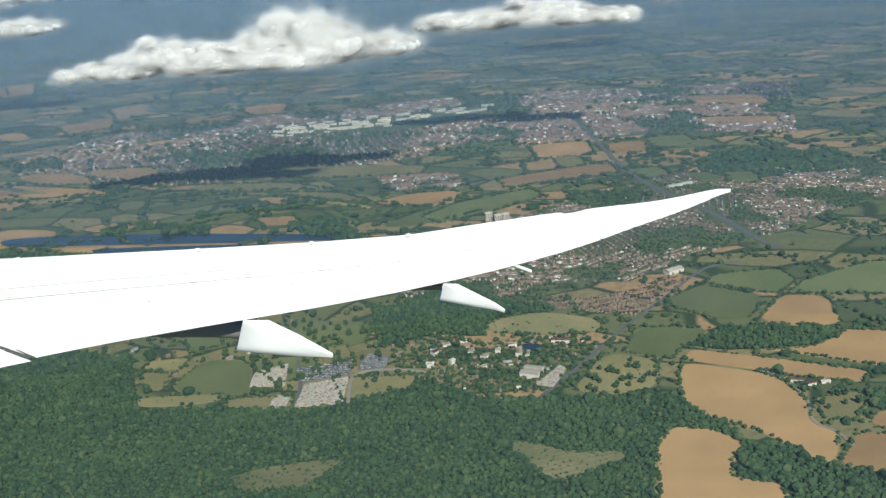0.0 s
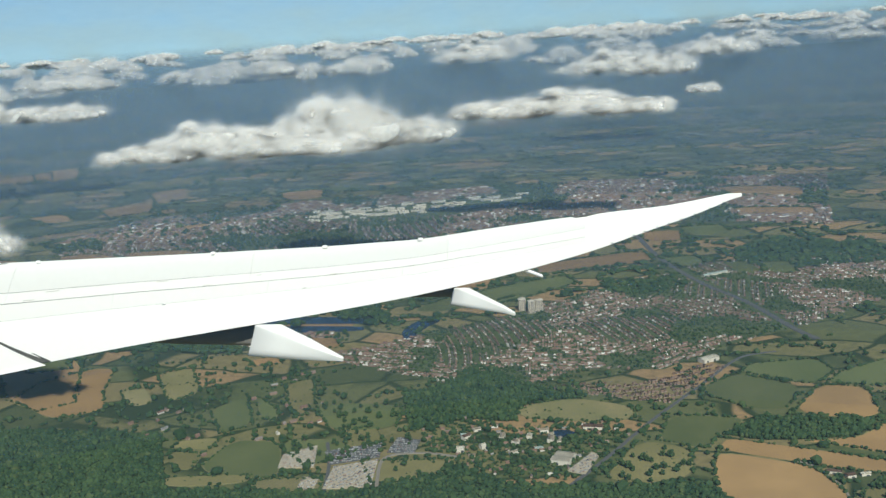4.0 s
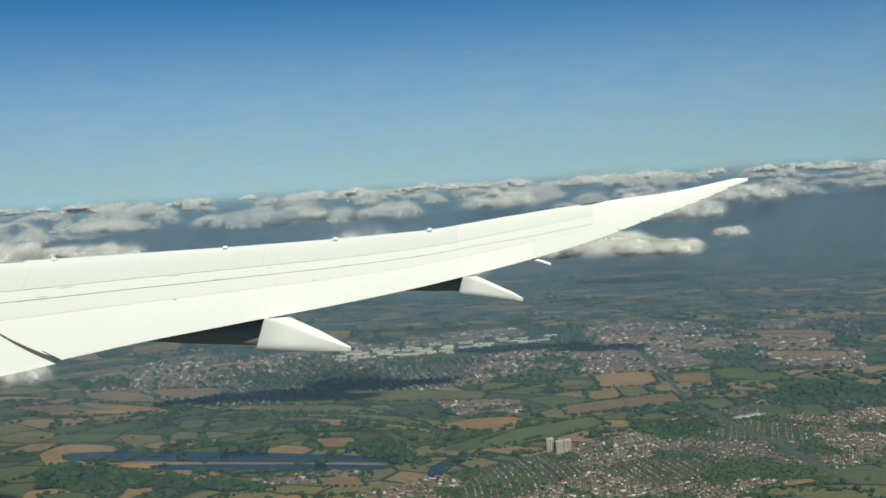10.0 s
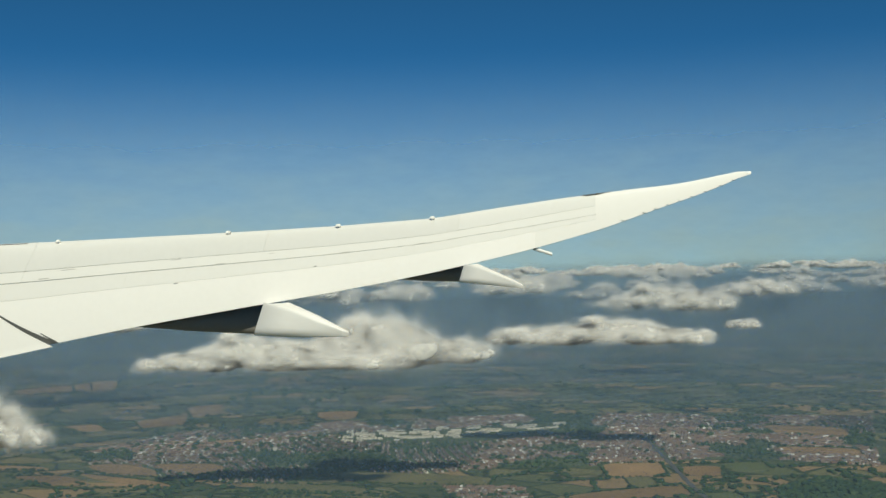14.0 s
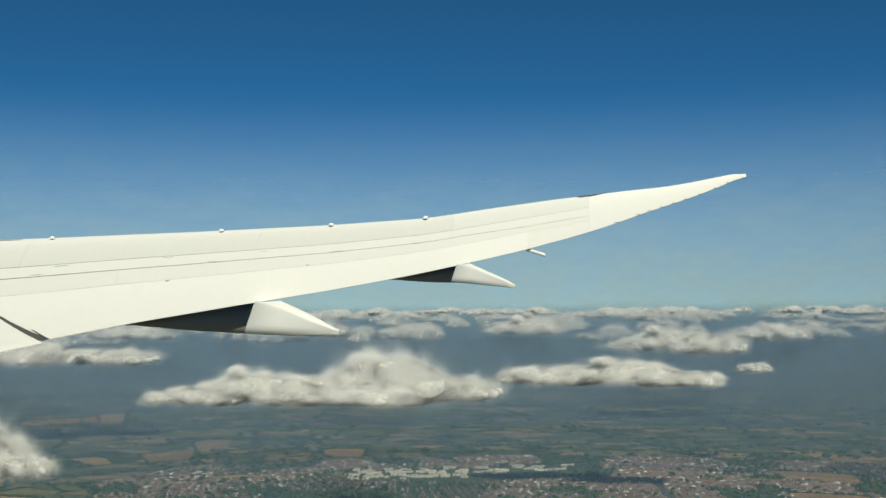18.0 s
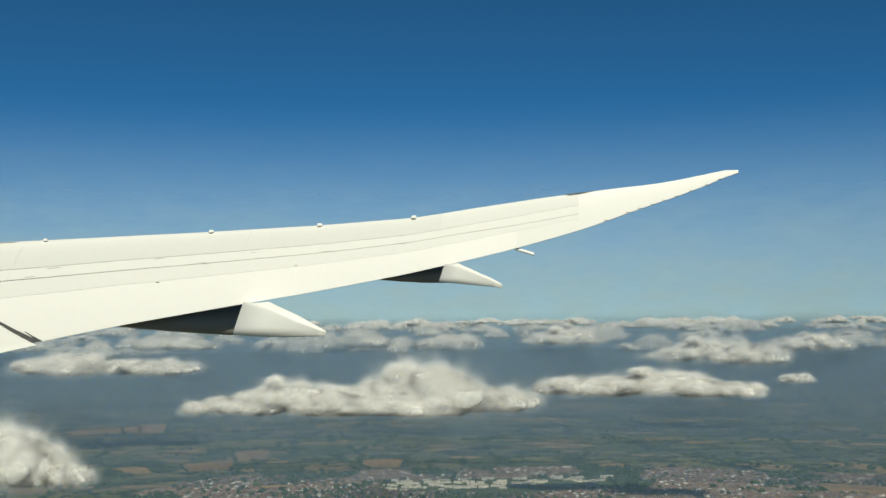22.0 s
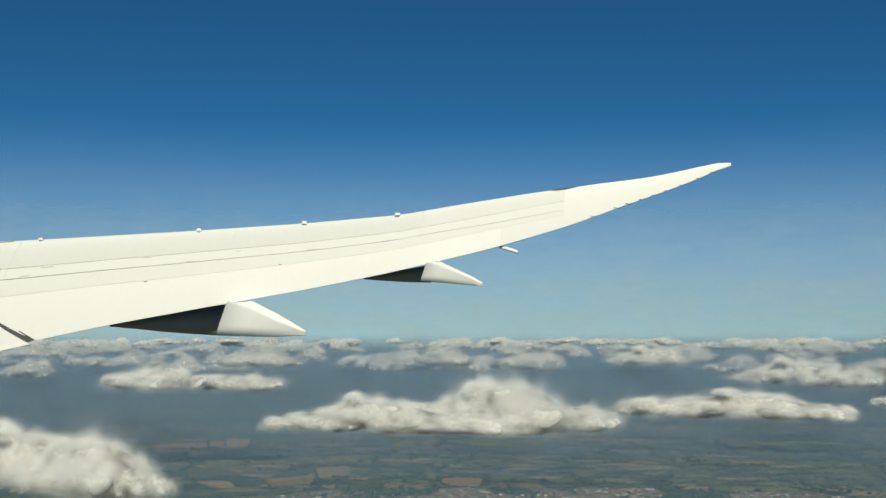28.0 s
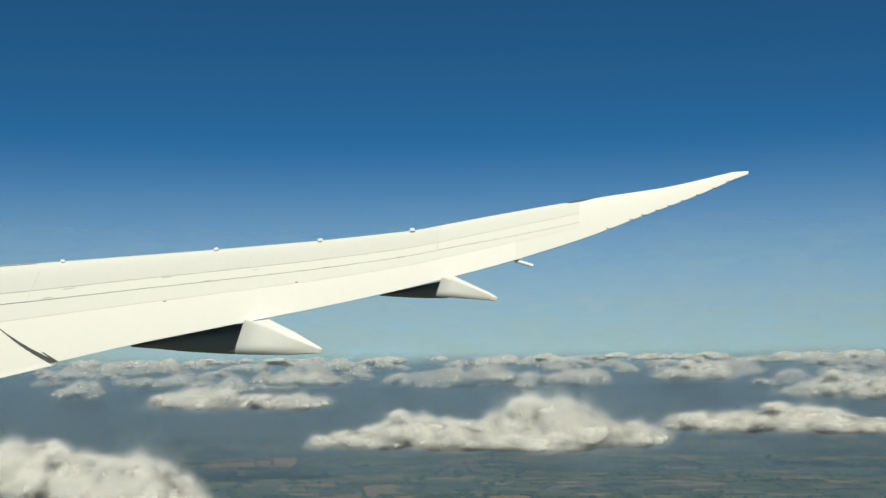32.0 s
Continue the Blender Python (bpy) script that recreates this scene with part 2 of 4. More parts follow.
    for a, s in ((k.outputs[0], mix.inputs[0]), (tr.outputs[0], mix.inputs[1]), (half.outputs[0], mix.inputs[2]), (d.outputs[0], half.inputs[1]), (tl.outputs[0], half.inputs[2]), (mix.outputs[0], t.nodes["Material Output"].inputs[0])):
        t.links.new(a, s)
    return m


def cloud_material(name, low=0, high=1, most=0, floor=0):
    """White droplets: scraps of mist thin out to their rims, filled where a broad noise lies above low, to the share most."""
    m, t, b = material(name)
    t.nodes.remove(b)
    white = (0.77, 0.752, 0.72, 1)
    d, tl = nd(t, "ShaderNodeBsdfDiffuse", Color=white), nd(t, "ShaderNodeBsdfTranslucent", Color=white)
    body = nd(t, "ShaderNodeMixShader", Fac=0.3)
    t.links.new(d.outputs[0], body.inputs[1])
    t.links.new(tl.outputs[0], body.inputs[2])
    out = t.nodes["Material Output"].inputs[0]
    if not most:
        t.links.new(body.outputs[0], out)
        return m
    tr, mix = t.nodes.new("ShaderNodeBsdfTransparent"), t.nodes.new("ShaderNodeMixShader")
    obj = t.nodes.new("ShaderNodeTexCoord").outputs["Object"]
    f = ramp(t, noisy(t, obj, 7.0, 5, 0.52), [(low, (most * floor,) * 3), (high, (most,) * 3)])
    thin, ease, k = t.nodes.new("ShaderNodeAttribute"), nd(t, "ShaderNodeMapRange"), t.nodes.new("ShaderNodeMath")
    thin.attribute_name, ease.interpolation_type, k.operation = "thickness", "SMOOTHSTEP", "MULTIPLY"
    t.links.new(thin.outputs["Fac"], ease.inputs["Value"])
    t.links.new(ease.outputs["Result"], k.inputs[0])
    t.links.new(f, k.inputs[1])
    t.links.new(k.outputs[0], mix.inputs[0])
    t.links.new(tr.outputs[0], mix.inputs[1])
    t.links.new(body.outputs[0], mix.inputs[2])
    t.links.new(mix.outputs[0], out)
    return m


# ---- mesh helpers ----
def mesh_of(name, verts, faces, mats, index=None, smooth=False):
    """A mesh from arrays: faces is a list of integer arrays, one row a face."""
    me = bpy.data.meshes.new(name)
    faces = [np.asarray(f, dtype=np.int32) for f in faces if len(f)]
    verts = np.asarray(verts, dtype=np.float32)
    sizes = np.concatenate([np.full(len(f), f.shape[1], dtype=np.int32) for f in faces])
    loops = np.concatenate([f.ravel() for f in faces])
    me.vertices.add(len(verts))
    me.vertices.foreach_set("co", verts.ravel())
    me.loops.add(len(loops))
    me.loops.foreach_set("vertex_index", loops)
    me.polygons.add(len(sizes))
    me.polygons.foreach_set("loop_start", np.concatenate([[0], np.cumsum(sizes)[:-1]]).astype(np.int32))
    me.polygons.foreach_set("loop_total", sizes)
    for m in mats:
        me.materials.append(m)
    if index is not None:
        me.polygons.foreach_set("material_index", np.asarray(index, dtype=np.int32))
    me.polygons.foreach_set("use_smooth", np.full(len(sizes), smooth))
    me.update(calc_edges=True)
    me.validate()
    return me


def part(name, me, parent=None, label="", **tags):
    ob = new(name, me)
    ob.parent = parent
    return tagged(ob, label, **tags)


def thing(name, label, category, at=(0, 0, 0), group="", kind=""):
    ob = new(name)
    ob.location = at
    return tagged(ob, label, category, group, kind)


def bm_mesh(name, bm, mat, smooth=False):
    me = bpy.data.meshes.new(name)
    bmesh.ops.recalc_face_normals(bm, faces=bm.faces)
    bm.to_mesh(me)
    bm.free()
    me.materials.append(mat)
    for p in me.polygons:
        p.use_smooth = smooth
    return me


def box_bm(sx, sy, sz, bevel=0.0, at=(0, 0, 0)):
    bm = bmesh.new()
    bmesh.ops.create_cube(bm, size=1, matrix=Matrix.Translation(at) @ Matrix.Diagonal((sx, sy, sz, 1)))
    if bevel:
        bmesh.ops.bevel(bm, geom=bm.edges[:], offset=bevel, segments=2, affect="EDGES")
    return bm


def inside(poly, pts):
    x, y, hit = pts[:, 0], pts[:, 1], np.zeros(len(pts), dtype=bool)
    for (ax, ay), (bx, by) in zip(poly, poly[1:] + poly[:1]):
        if ay != by:
            hit ^= ((ay > y) != (by > y)) & (x < (bx - ax) * (y - ay) / (by - ay) + ax)
    return hit


def spread(poly, step, jitter=0.5, turn=0.0):
    """Points of a shaken grid within a polygon."""
    p = np.array(poly, float)
    mid, rad = p.mean(0), np.abs(p - p.mean(0)).max() * 1.5
    a = np.arange(-rad, rad, step)
    g = np.stack(np.meshgrid(a, a), -1).reshape(-1, 2) + np.random.uniform(-jitter, jitter, (len(a) ** 2, 2)) * step
    c, s = math.cos(turn), math.sin(turn)
    g = g @ np.array([[c, s], [-s, c]]) + mid
    return g[inside(poly, g)]


# ---- wing ----
def wing_back(x, z):
    """How far out the wing's surface lies, stood up to keep its outline in the camera's view."""
    return 30.2 -0.0747 * x -0.0006 * x * x +0.1502 * z +0.0048 * x * z


# the edges at stations along the span, placed to fit the camera's view
STATION = [-25, -20, -16.6, -15.5, -14.76, -13.2, -12.2, -11.45, -10.52, -8.56, -7.2, -5.97, -5, -4.1, -2.97, -2.5, -1.66, -1.4, -0.88, -0.1, 0.7, 1.5, 2.3, 2.8, 3.16]
LE_X, LE_Z = [-39.43, -26.80, -20.43, -18.62, -17.47, -15.17, -13.78, -12.77, -11.57, -9.16, -7.58, -6.20, -5.13, -4.17, -2.99, -2.50, -1.65, -1.39, -0.87, -0.09, 0.70, 1.48, 2.25, 2.74, 3.09], [-0.14, -0.11, -0.06, -0.04, -0.02, 0.02, 0.04, 0.06, 0.09, 0.15, 0.22, 0.28, 0.41, 0.53, 0.66, 0.72, 0.80, 0.82, 0.87, 0.94, 0.99, 1.09, 1.23, 1.31, 1.30]
TE_X, TE_Z = [-47.38, -30.01, -22.20, -20.09, -18.74, -16.12, -14.57, -13.47, -12.15, -9.56, -7.88, -6.42, -5.31, -4.30, -3.08, -2.58, -1.70, -1.43, -0.89, -0.10, 0.70, 1.49, 2.26, 2.74, 3.09], [-8.02, -5.25, -3.96, -3.60, -3.35, -2.89, -2.65, -2.49, -2.29, -1.92, -1.65, -1.40, -1.18, -0.98, -0.71, -0.58, -0.36, -0.28, -0.13, 0.14, 0.40, 0.64, 0.92, 1.12, 1.22]
UP = Vector((-0.074, -0.986, 0.148))


def soft(s, values):
    """An edge's place at a station, its corners smoothed."""
    return float(np.mean([np.interp(s + d, STATION, values) for d in (-0.35, -0.2, 0, 0.2, 0.35)])) if s < 2.2 else float(np.interp(s, STATION, values))


def on_wing(s, v, rise=0.0):
    """A point of the upper side at a station: v runs from the leading edge to the trailing edge."""
    ax, az, bx, bz = soft(s, LE_X), soft(s, LE_Z), soft(s, TE_X), soft(s, TE_Z)
    chord = math.hypot(az - bz, ax - bx)
    x, z = ax + (bx - ax) * v, az + (bz - az) * v
    vv = min(max(v, 0.0), 1.0)
    bulge = 0.055 * chord * (2.2 * math.sqrt(vv) * (1 - vv)) - 0.012 * chord * math.exp(-vv * 40)
    return Vector((x, wing_back(x, z), z + 140)) + UP * (bulge + rise)


def wing_panel(name, x0, x1, v0, v1, mat, parent, label="", depth=0.035, nx=24, nv=10, rise=0.0):
    """A skin panel with a rim that goes down into the seam. x0 and x1 may be pairs, v0 and v1 functions of x."""
    x0 = x0 if isinstance(x0, tuple) else (x0, x0)
    x1 = x1 if isinstance(x1, tuple) else (x1, x1)
    top, low = [], []
    for i in range(nx + 1):
        for j in range(nv + 1):
            s, b = i / nx, j / nv
            left, right = x0[0] + (x0[1] - x0[0]) * b, x1[0] + (x1[1] - x1[0]) * b
            x = left + (right - left) * s
            v = v0(x) + (v1(x) - v0(x)) * b
            top.append(on_wing(x, v, rise))
            low.append(on_wing(x, v, rise - depth))
    row = nv + 1
    quads = [(i * row + j, i * row + j + 1, (i + 1) * row + j + 1, (i + 1) * row + j) for i in range(nx) for j in range(nv)]
    rim = [i * row for i in range(nx + 1)] + [nx * row + j for j in range(1, row)] + [i * row + nv for i in range(nx - 1, -1, -1)] + [j for j in range(nv - 1, 0, -1)]
    n, m = len(top), len(rim)
    verts = top + [top[i] for i in rim] + [low[i] for i in rim]
    sides = [(n + (i + 1) % m, n + i, n + m + i, n + m + (i + 1) % m) for i in range(m)]
    me = mesh_of(name, [tuple(p) for p in verts], [quads + sides], [mat])
    for p in me.polygons:
        p.use_smooth = p.index < len(quads)
    return part(name, me, parent, label)


def wing_core(parent):
    """The closed body under the skin: aerofoil sections from root to tip."""
    xs = np.concatenate([np.linspace(-25, 2.2, 56), np.linspace(2.4, 3.16, 8)])
    verts, k = [], 18
    for x in xs:
        chord = soft(x, LE_Z) - soft(x, TE_Z)
        for i in range(k):
            v = 0.5 - 0.5 * math.cos(math.pi * i / (k - 1))
            verts.append(on_wing(x, 0.004 + v * 0.992, -0.022))
        for i in range(k - 2, 0, -1):
            v = 0.5 - 0.5 * math.cos(math.pi * i / (k - 1))
            verts.append(on_wing(x, v, -0.03) - UP * (0.30 * chord * math.sqrt(v) * (1 - v) ** 0.9))
    row = 2 * k - 2
    quads = [(i * row + j, i * row + (j + 1) % row, (i + 1) * row + (j + 1) % row, (i + 1) * row + j) for i in range(len(xs) - 1) for j in range(row)]
    caps = [list(range(row)), [(len(xs) - 1) * row + j for j in range(row)]]
    me = mesh_of("wing_body", [tuple(p) for p in verts], [quads, caps], [M_GAP, M_SHADED_GREY], [1 if (q % row) >= k - 1 else 0 for q in range(len(quads))] + [1, 1], True)
    return part("wing_body", me, parent, "underside and spar body of the wing, shade put into its dark grey")


def seam(points):
    xs, vs = [p[0] for p in points], [p[1] for p in points]
    return lambda x: float(np.interp(x, xs, vs))


S1 = seam([(-25, 0.20), (-16.3, 0.263), (-13, 0.278), (-9.1, 0.298), (-4, 0.325), (-1.3, 0.34)])
S2 = seam([(-25, 0.30), (-16.2, 0.36), (-12.5, 0.395), (-9, 0.425), (-4.7, 0.465), (-1.3, 0.566)])
S3 = seam([(-25, 0.42), (-16, 0.515), (-12.4, 0.559), (-9, 0.592), (-3.0, 0.64), (-1.3, 0.70)])


def plus(f, d):
    return lambda x: f(x) + d


def level(v):
    return lambda x: v


wing = thing("aircraft_wing", "swept white airliner wing with grey seams and pointed tip", "wing", (0, 0, 0))
wing_core(wing)
slats = []
for a, b in ((-25, -15.95), (-15.947, -10.4), (-10.397, -5.2), (-5.197, -1.33)):
    slats.append((b, wing_panel("slat", a, b, level(0.0), plus(S1, -0.002), M_SLAT_SHADED if b < -5 else M_OUTER_SLAT_SHADED, wing, "white leading edge slat, its shading put into a greyer tone")))
    wing_panel("skin_panel", a, b, plus(S1, 0.0015), plus(S2, -0.0025), M_SKIN, wing)
for a, b in ((-25, -17.5), (-17.498, -13.6), (-13.598, -9.9), (-9.898, -6.4), (-6.398, -3.0), (-2.998, -1.33)):
    wing_panel("spoiler", a, b, plus(S2, 0.003), plus(S3, -0.001), M_SKIN, wing)
wing_panel("inboard_flap", -25, (-16.595, -14.80), plus(S3, 0.001), level(1.027), M_FLAP_LIT, wing, "white inboard flap", nx=30, nv=16)
wing_panel("outboard_flap", (-16.585, -14.70), -3.02, plus(S3, 0.0008), level(1.0), M_FLAP_LIT, wing, "white outboard flap", nx=40, nv=14)
wing_panel("aileron", -3.0192, -1.33, plus(S3, 0.001), level(1.0), M_TIP, wing)
tip = wing_panel("wingtip", -1.3292, 3.15, level(0.0), level(1.0), M_TIP, wing, "raked white wingtip", nx=50, nv=14)


def loft(name, stations, mat, parent, label="", sides=20):
    """A long rounded body: stations of centre, half height, half width."""
    verts = []
    up, out = Vector((0, 0.3, 0.954)), Vector((0.28, -0.92, 0.29)).normalized()
    for c, hh, hw in stations:
        for i in range(sides):
            a = 2 * math.pi * i / sides
            ca, sa = math.cos(a), math.sin(a)
            flat, tall = abs(ca) ** 1.15 * (1 if ca > 0 else -1), abs(sa) ** 1.1 * (1 if sa > 0 else -1)
            verts.append(tuple(Vector(c) + up * hh * tall + out * hw * flat))
    n = len(stations)
    quads = [(i * sides + j, i * sides + (j + 1) % sides, (i + 1) * sides + (j + 1) % sides, (i + 1) * sides + j) for i in range(n - 1) for j in range(sides)]
    me = mesh_of(name, verts, [quads, [list(range(sides)), [(n - 1) * sides + j for j in range(sides)]]], [mat], None, True)
    bm = bmesh.new()
    bm.from_mesh(me)
    bmesh.ops.recalc_face_normals(bm, faces=bm.faces)
    bm.to_mesh(me)
    bm.free()
    return part(name, me, parent, label)


def eased(a, b, n):
    """Stations between two given ones."""
    return [(tuple(Vector(a[0]).lerp(Vector(b[0]), i / n)), a[1] + (b[1] - a[1]) * i / n, a[2] + (b[2] - a[2]) * i / n) for i in range(n)]


def tail_cone(stations, parent):
    """The pointed tail: a sunlit roof facet, a side that leans under and a flat keel, their edges rounded."""
    up, out = Vector((0, 0.3, 0.954)), Vector((0.28, -0.92, 0.29)).normalized()
    rows = []
    for c, hh, crease, keel, shear in stations:
        loop = [(0.0, 1.0), (0.42, 0.72), (0.86, crease), (0.60, (crease + keel) / 2 - 0.02), (0.32, keel), (-0.3, -1.0), (-0.75, -0.5), (-0.8, 0.4)]
        for _ in range(2):
            nxt = loop[1:] + loop[:1]
            loop = [q for (x0, y0), (x1, y1) in zip(loop, nxt) for q in ((x0 * 0.8 + x1 * 0.2, y0 * 0.8 + y1 * 0.2), (x0 * 0.2 + x1 * 0.8, y0 * 0.2 + y1 * 0.8))]
        rows.append([tuple(Vector(c) + up * hh * 1.06 * y + out * hh * 0.9 * x + Vector((shear * y, 0, 0))) for x, y in loop])
    n, m = len(rows), len(rows[0])
    quads = [(i * m + j, i * m + (j + 1) % m, (i + 1) * m + (j + 1) % m, (i + 1) * m + j) for i in range(n - 1) for j in range(m)]
    me = mesh_of("fairing_tail", [p for r in rows for p in r], [quads, [list(range(m)), [(n - 1) * m + j for j in range(m)]]], [M_TAIL], None, True)
    bm = bmesh.new()
    bm.from_mesh(me)
    bmesh.ops.recalc_face_normals(bm, faces=bm.faces)
    bm.to_mesh(me)
    bm.free()
    return part("fairing_tail", me, parent, "white pointed tail of the flap track fairing")


def fairing(front, tail):
    full = [s for a, b in zip(front, front[1:]) for s in eased(a, b, 4)] + [front[-1]]
    # The wing's shade on the fairing body is painted in by its dark grey.
    loft("fairing_body", full, M_SHADED_GREY, wing, "flap track fairing, the wing's shade put into its dark grey")
    tail_cone(tail, wing)


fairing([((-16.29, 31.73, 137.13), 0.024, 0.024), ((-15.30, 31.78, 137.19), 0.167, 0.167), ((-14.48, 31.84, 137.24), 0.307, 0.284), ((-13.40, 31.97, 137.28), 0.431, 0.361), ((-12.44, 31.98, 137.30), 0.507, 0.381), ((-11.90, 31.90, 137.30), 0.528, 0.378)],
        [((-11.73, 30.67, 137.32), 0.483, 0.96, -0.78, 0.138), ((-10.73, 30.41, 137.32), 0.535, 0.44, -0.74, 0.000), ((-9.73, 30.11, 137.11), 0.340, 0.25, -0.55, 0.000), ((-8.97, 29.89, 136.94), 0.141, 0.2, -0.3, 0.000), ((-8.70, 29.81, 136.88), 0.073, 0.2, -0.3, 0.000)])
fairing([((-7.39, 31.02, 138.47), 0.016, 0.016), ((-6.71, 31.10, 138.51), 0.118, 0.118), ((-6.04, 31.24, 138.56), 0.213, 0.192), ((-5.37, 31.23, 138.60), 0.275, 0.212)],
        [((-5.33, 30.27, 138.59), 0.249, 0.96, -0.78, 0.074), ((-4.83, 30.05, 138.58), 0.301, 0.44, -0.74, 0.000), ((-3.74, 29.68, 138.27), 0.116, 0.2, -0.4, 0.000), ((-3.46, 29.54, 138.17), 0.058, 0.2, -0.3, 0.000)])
loft("aileron_strut", eased(((-3.19, 30.47, 139.27), 0.046, 0.046), ((-2.87, 30.36, 139.17), 0.056, 0.056), 3) + eased(((-2.87, 30.36, 139.17), 0.05, 0.05), ((-2.52, 30.26, 139.05), 0.048, 0.048), 3), M_WHITE, wing, "small white actuator fairing")

# bright fittings along the leading edge, hinge marks, access panels
for x in (-15.52, -11.45, -8.57, -5.98):
    bm = box_bm(0.15, 0.09, 0.095, 0.02)
    me = bm_mesh("slat_fitting", bm, M_WHITE)
    f = part("slat_fitting", me, next(o for b, o in slats if x < b), "small bright white fitting on the leading edge")
    f.matrix_basis = Matrix.Translation(on_wing(x, 0.004, 0.06))
for x in (-0.56, 0.06, 0.38, 0.72, 1.05, 1.4, 1.8, 2.25, 2.62):
    bm = box_bm(0.16 if x < 0.6 else 0.11, 0.012, 0.013, 0.004)
    h = part("static_wick", bm_mesh("static_wick", bm, M_GAP), tip, "dark static discharge wick")
    h.matrix_basis = Matrix.Translation(on_wing(x + 0.03, 0.99, 0.014)) @ pose(0, 0, 0, 0, 12, 6)
for x, v, w in ((-15.47, 0.345, 0.22), (-11.42, 0.389, 0.22), (-10.17, 0.322, 0.12), (-15.0, 0.283, 0.3), (-12.54, 0.289, 0.25), (-8.23, 0.418, 0.22), (-8.96, 0.575, 0.07), (-12.4, 0.566, 0.09), (-6.2, 0.44, 0.2)):
    wing_panel("access_panel", x - w / 2, x + w / 2, level(v), level(v + 0.008), M_MARK if w > 0.1 else M_GAP, wing, "", 0.02, 4, 2, 0.004)
wing_panel("slat_end_seal", (-1.74, -1.60), (-0.90, -1.30), level(-0.01), level(0.035), M_GAP, wing, "dark seal at the end of the slat", 0.06, 10, 4, 0.012)
wing_panel("tip_light", 3.06, 3.17, level(0.02), level(0.98), M_WHITE, tip, "pale lamp cover at the wing tip", 0.05, 4, 6, 0.012)
# Dark strip laid on the skin as the shade in the slit between the flaps.
wing_panel("flap_gap_strip", (-15.16, -14.76), (-15.13, -14.70), level(0.87), level(0.995), M_GAP, wing, "dark strip laid on for the shade in the flap gap", 0.03, 3, 10, 0.004)

# ---- ground ----
def ground_sheet():
    rad = [0, 120, 200, 300, 450, 650, 900, 1300, 1900, 2800, 3800, 4850]
    n, verts, quads = 72, [(0, 0, 0)], []
    for r in rad[1:]:
        for i in range(n):
            a = 2 * math.pi * i / n
            verts.append((r * math.sin(a), r * math.cos(a), 0))
    tris = [(0, 1 + (i + 1) % n, 1 + i) for i in range(n)]
    for k in range(len(rad) - 2):
        o = 1 + k * n
        quads += [(o + i, o + (i + 1) % n, o + n + (i + 1) % n, o + n + i) for i in range(n)]
    me = mesh_of("ground", verts, [tris, quads], [ground_material()])
    return part("ground", me, None, "patchwork of green and tan farmland with hedges", category="ground", kind="structure")


ground_sheet()
FIELDS = []
FIELD_LABEL = {"wheat": "large ripe tan wheat field edged by trees", "stubble": "harvested brown stubble field with hedges", "grass": "green grass field bordered by hedgerows", "pasture": "dry green pasture with scattered trees", "meadow": "dry yellowish meadow among woods", "scrub": "scrubby clearing with bare dry patches"}


def rounded(poly, times=2):
    """Corners cut twice, so that edges run softly."""
    p = [Vector(q) for q in poly]
    for _ in range(times):
        p = [q for a, b in zip(p, p[1:] + p[:1]) for q in (a.lerp(b, 0.2), a.lerp(b, 0.8))]
    return p


def slab(name, poly, mat, z0, z1):
    bm = bmesh.new()
    f = bm.faces.new([bm.verts.new((p.x, p.y, z1)) for p in poly])
    if f.calc_area() > 0:
        bmesh.ops.triangulate(bm, faces=[f])
    rim = [e for e in bm.edges if e.is_boundary]
    ext = bmesh.ops.extrude_edge_only(bm, edges=rim)
    for v in ext["geom"]:
        if isinstance(v, bmesh.types.BMVert):
            v.co.z = z0
    return bm_mesh(name, bm, mat)


def field(kind, poly):
    FIELDS.append((kind, poly))
    k = len(FIELDS)
    ob = new("field", slab("field", rounded(poly), M_FIELD[kind], -0.05, 0.10 + 0.006 * (k % 23)))
    tagged(ob, FIELD_LABEL[kind], "field", "fields", "structure")
    mid = sum((Vector(p) for p in poly), Vector((0, 0))) / len(poly)
    edge = [p + (p - mid).normalized() * (0.7 + 0.5 * math.sin(3.1 * i)) for i, p in enumerate(rounded(poly))]
    rim = new("field_margin", slab("field_margin", edge, M_FIELD["pasture" if kind in ("wheat", "stubble") else "scrub"], -0.05, 0.02 + 0.003 * (k % 23)))
    tagged(rim, "rough grassy margin round a field", "field margin", "field margins", "structure")


field("wheat", [(48, 345),(71, 334),(76, 330),(81, 313),(79, 297),(84, 289),(82, 280),(77, 269),(72, 274),(65, 288),(57, 296),(49, 302),(43, 316),(44, 333)])
field("wheat", [(52, 357),(68, 350),(86, 342),(107, 332),(102, 323),(90, 327),(71, 336),(48, 347)])
field("wheat", [(31, 284),(37, 296),(48, 294),(55, 287),(56, 282),(51, 274),(49, 264),(61, 261),(61, 252),(57, 232),(25, 234),(28, 254)])
field("wheat", [(96, 410),(113, 406),(110, 372),(79, 379)])
field("wheat", [(110, 370),(124, 366),(139, 360),(130, 332),(113, 335),(84, 351),(78, 353),(96, 355),(104, 362)])
field("wheat", [(90, 289),(99, 286),(112, 281),(104, 260),(79, 269),(83, 277)])
field("wheat", [(94, 292),(100, 303),(118, 298),(114, 285)])
field("grass", [(50, 410),(67, 426),(86, 412),(87, 401),(78, 384),(67, 384),(52, 400)])
field("grass", [(35, 381),(63, 376),(52, 363),(44, 348),(28, 357)])
field("grass", [(74, 438),(103, 443),(106, 426),(97, 413),(89, 413),(69, 428)])
field("grass", [(107, 424),(140, 446),(159, 446),(151, 403),(99, 410)])
field("meadow", [(-23, 388),(-16, 397),(1, 401),(21, 391),(23, 379),(10, 375),(-18, 380)])
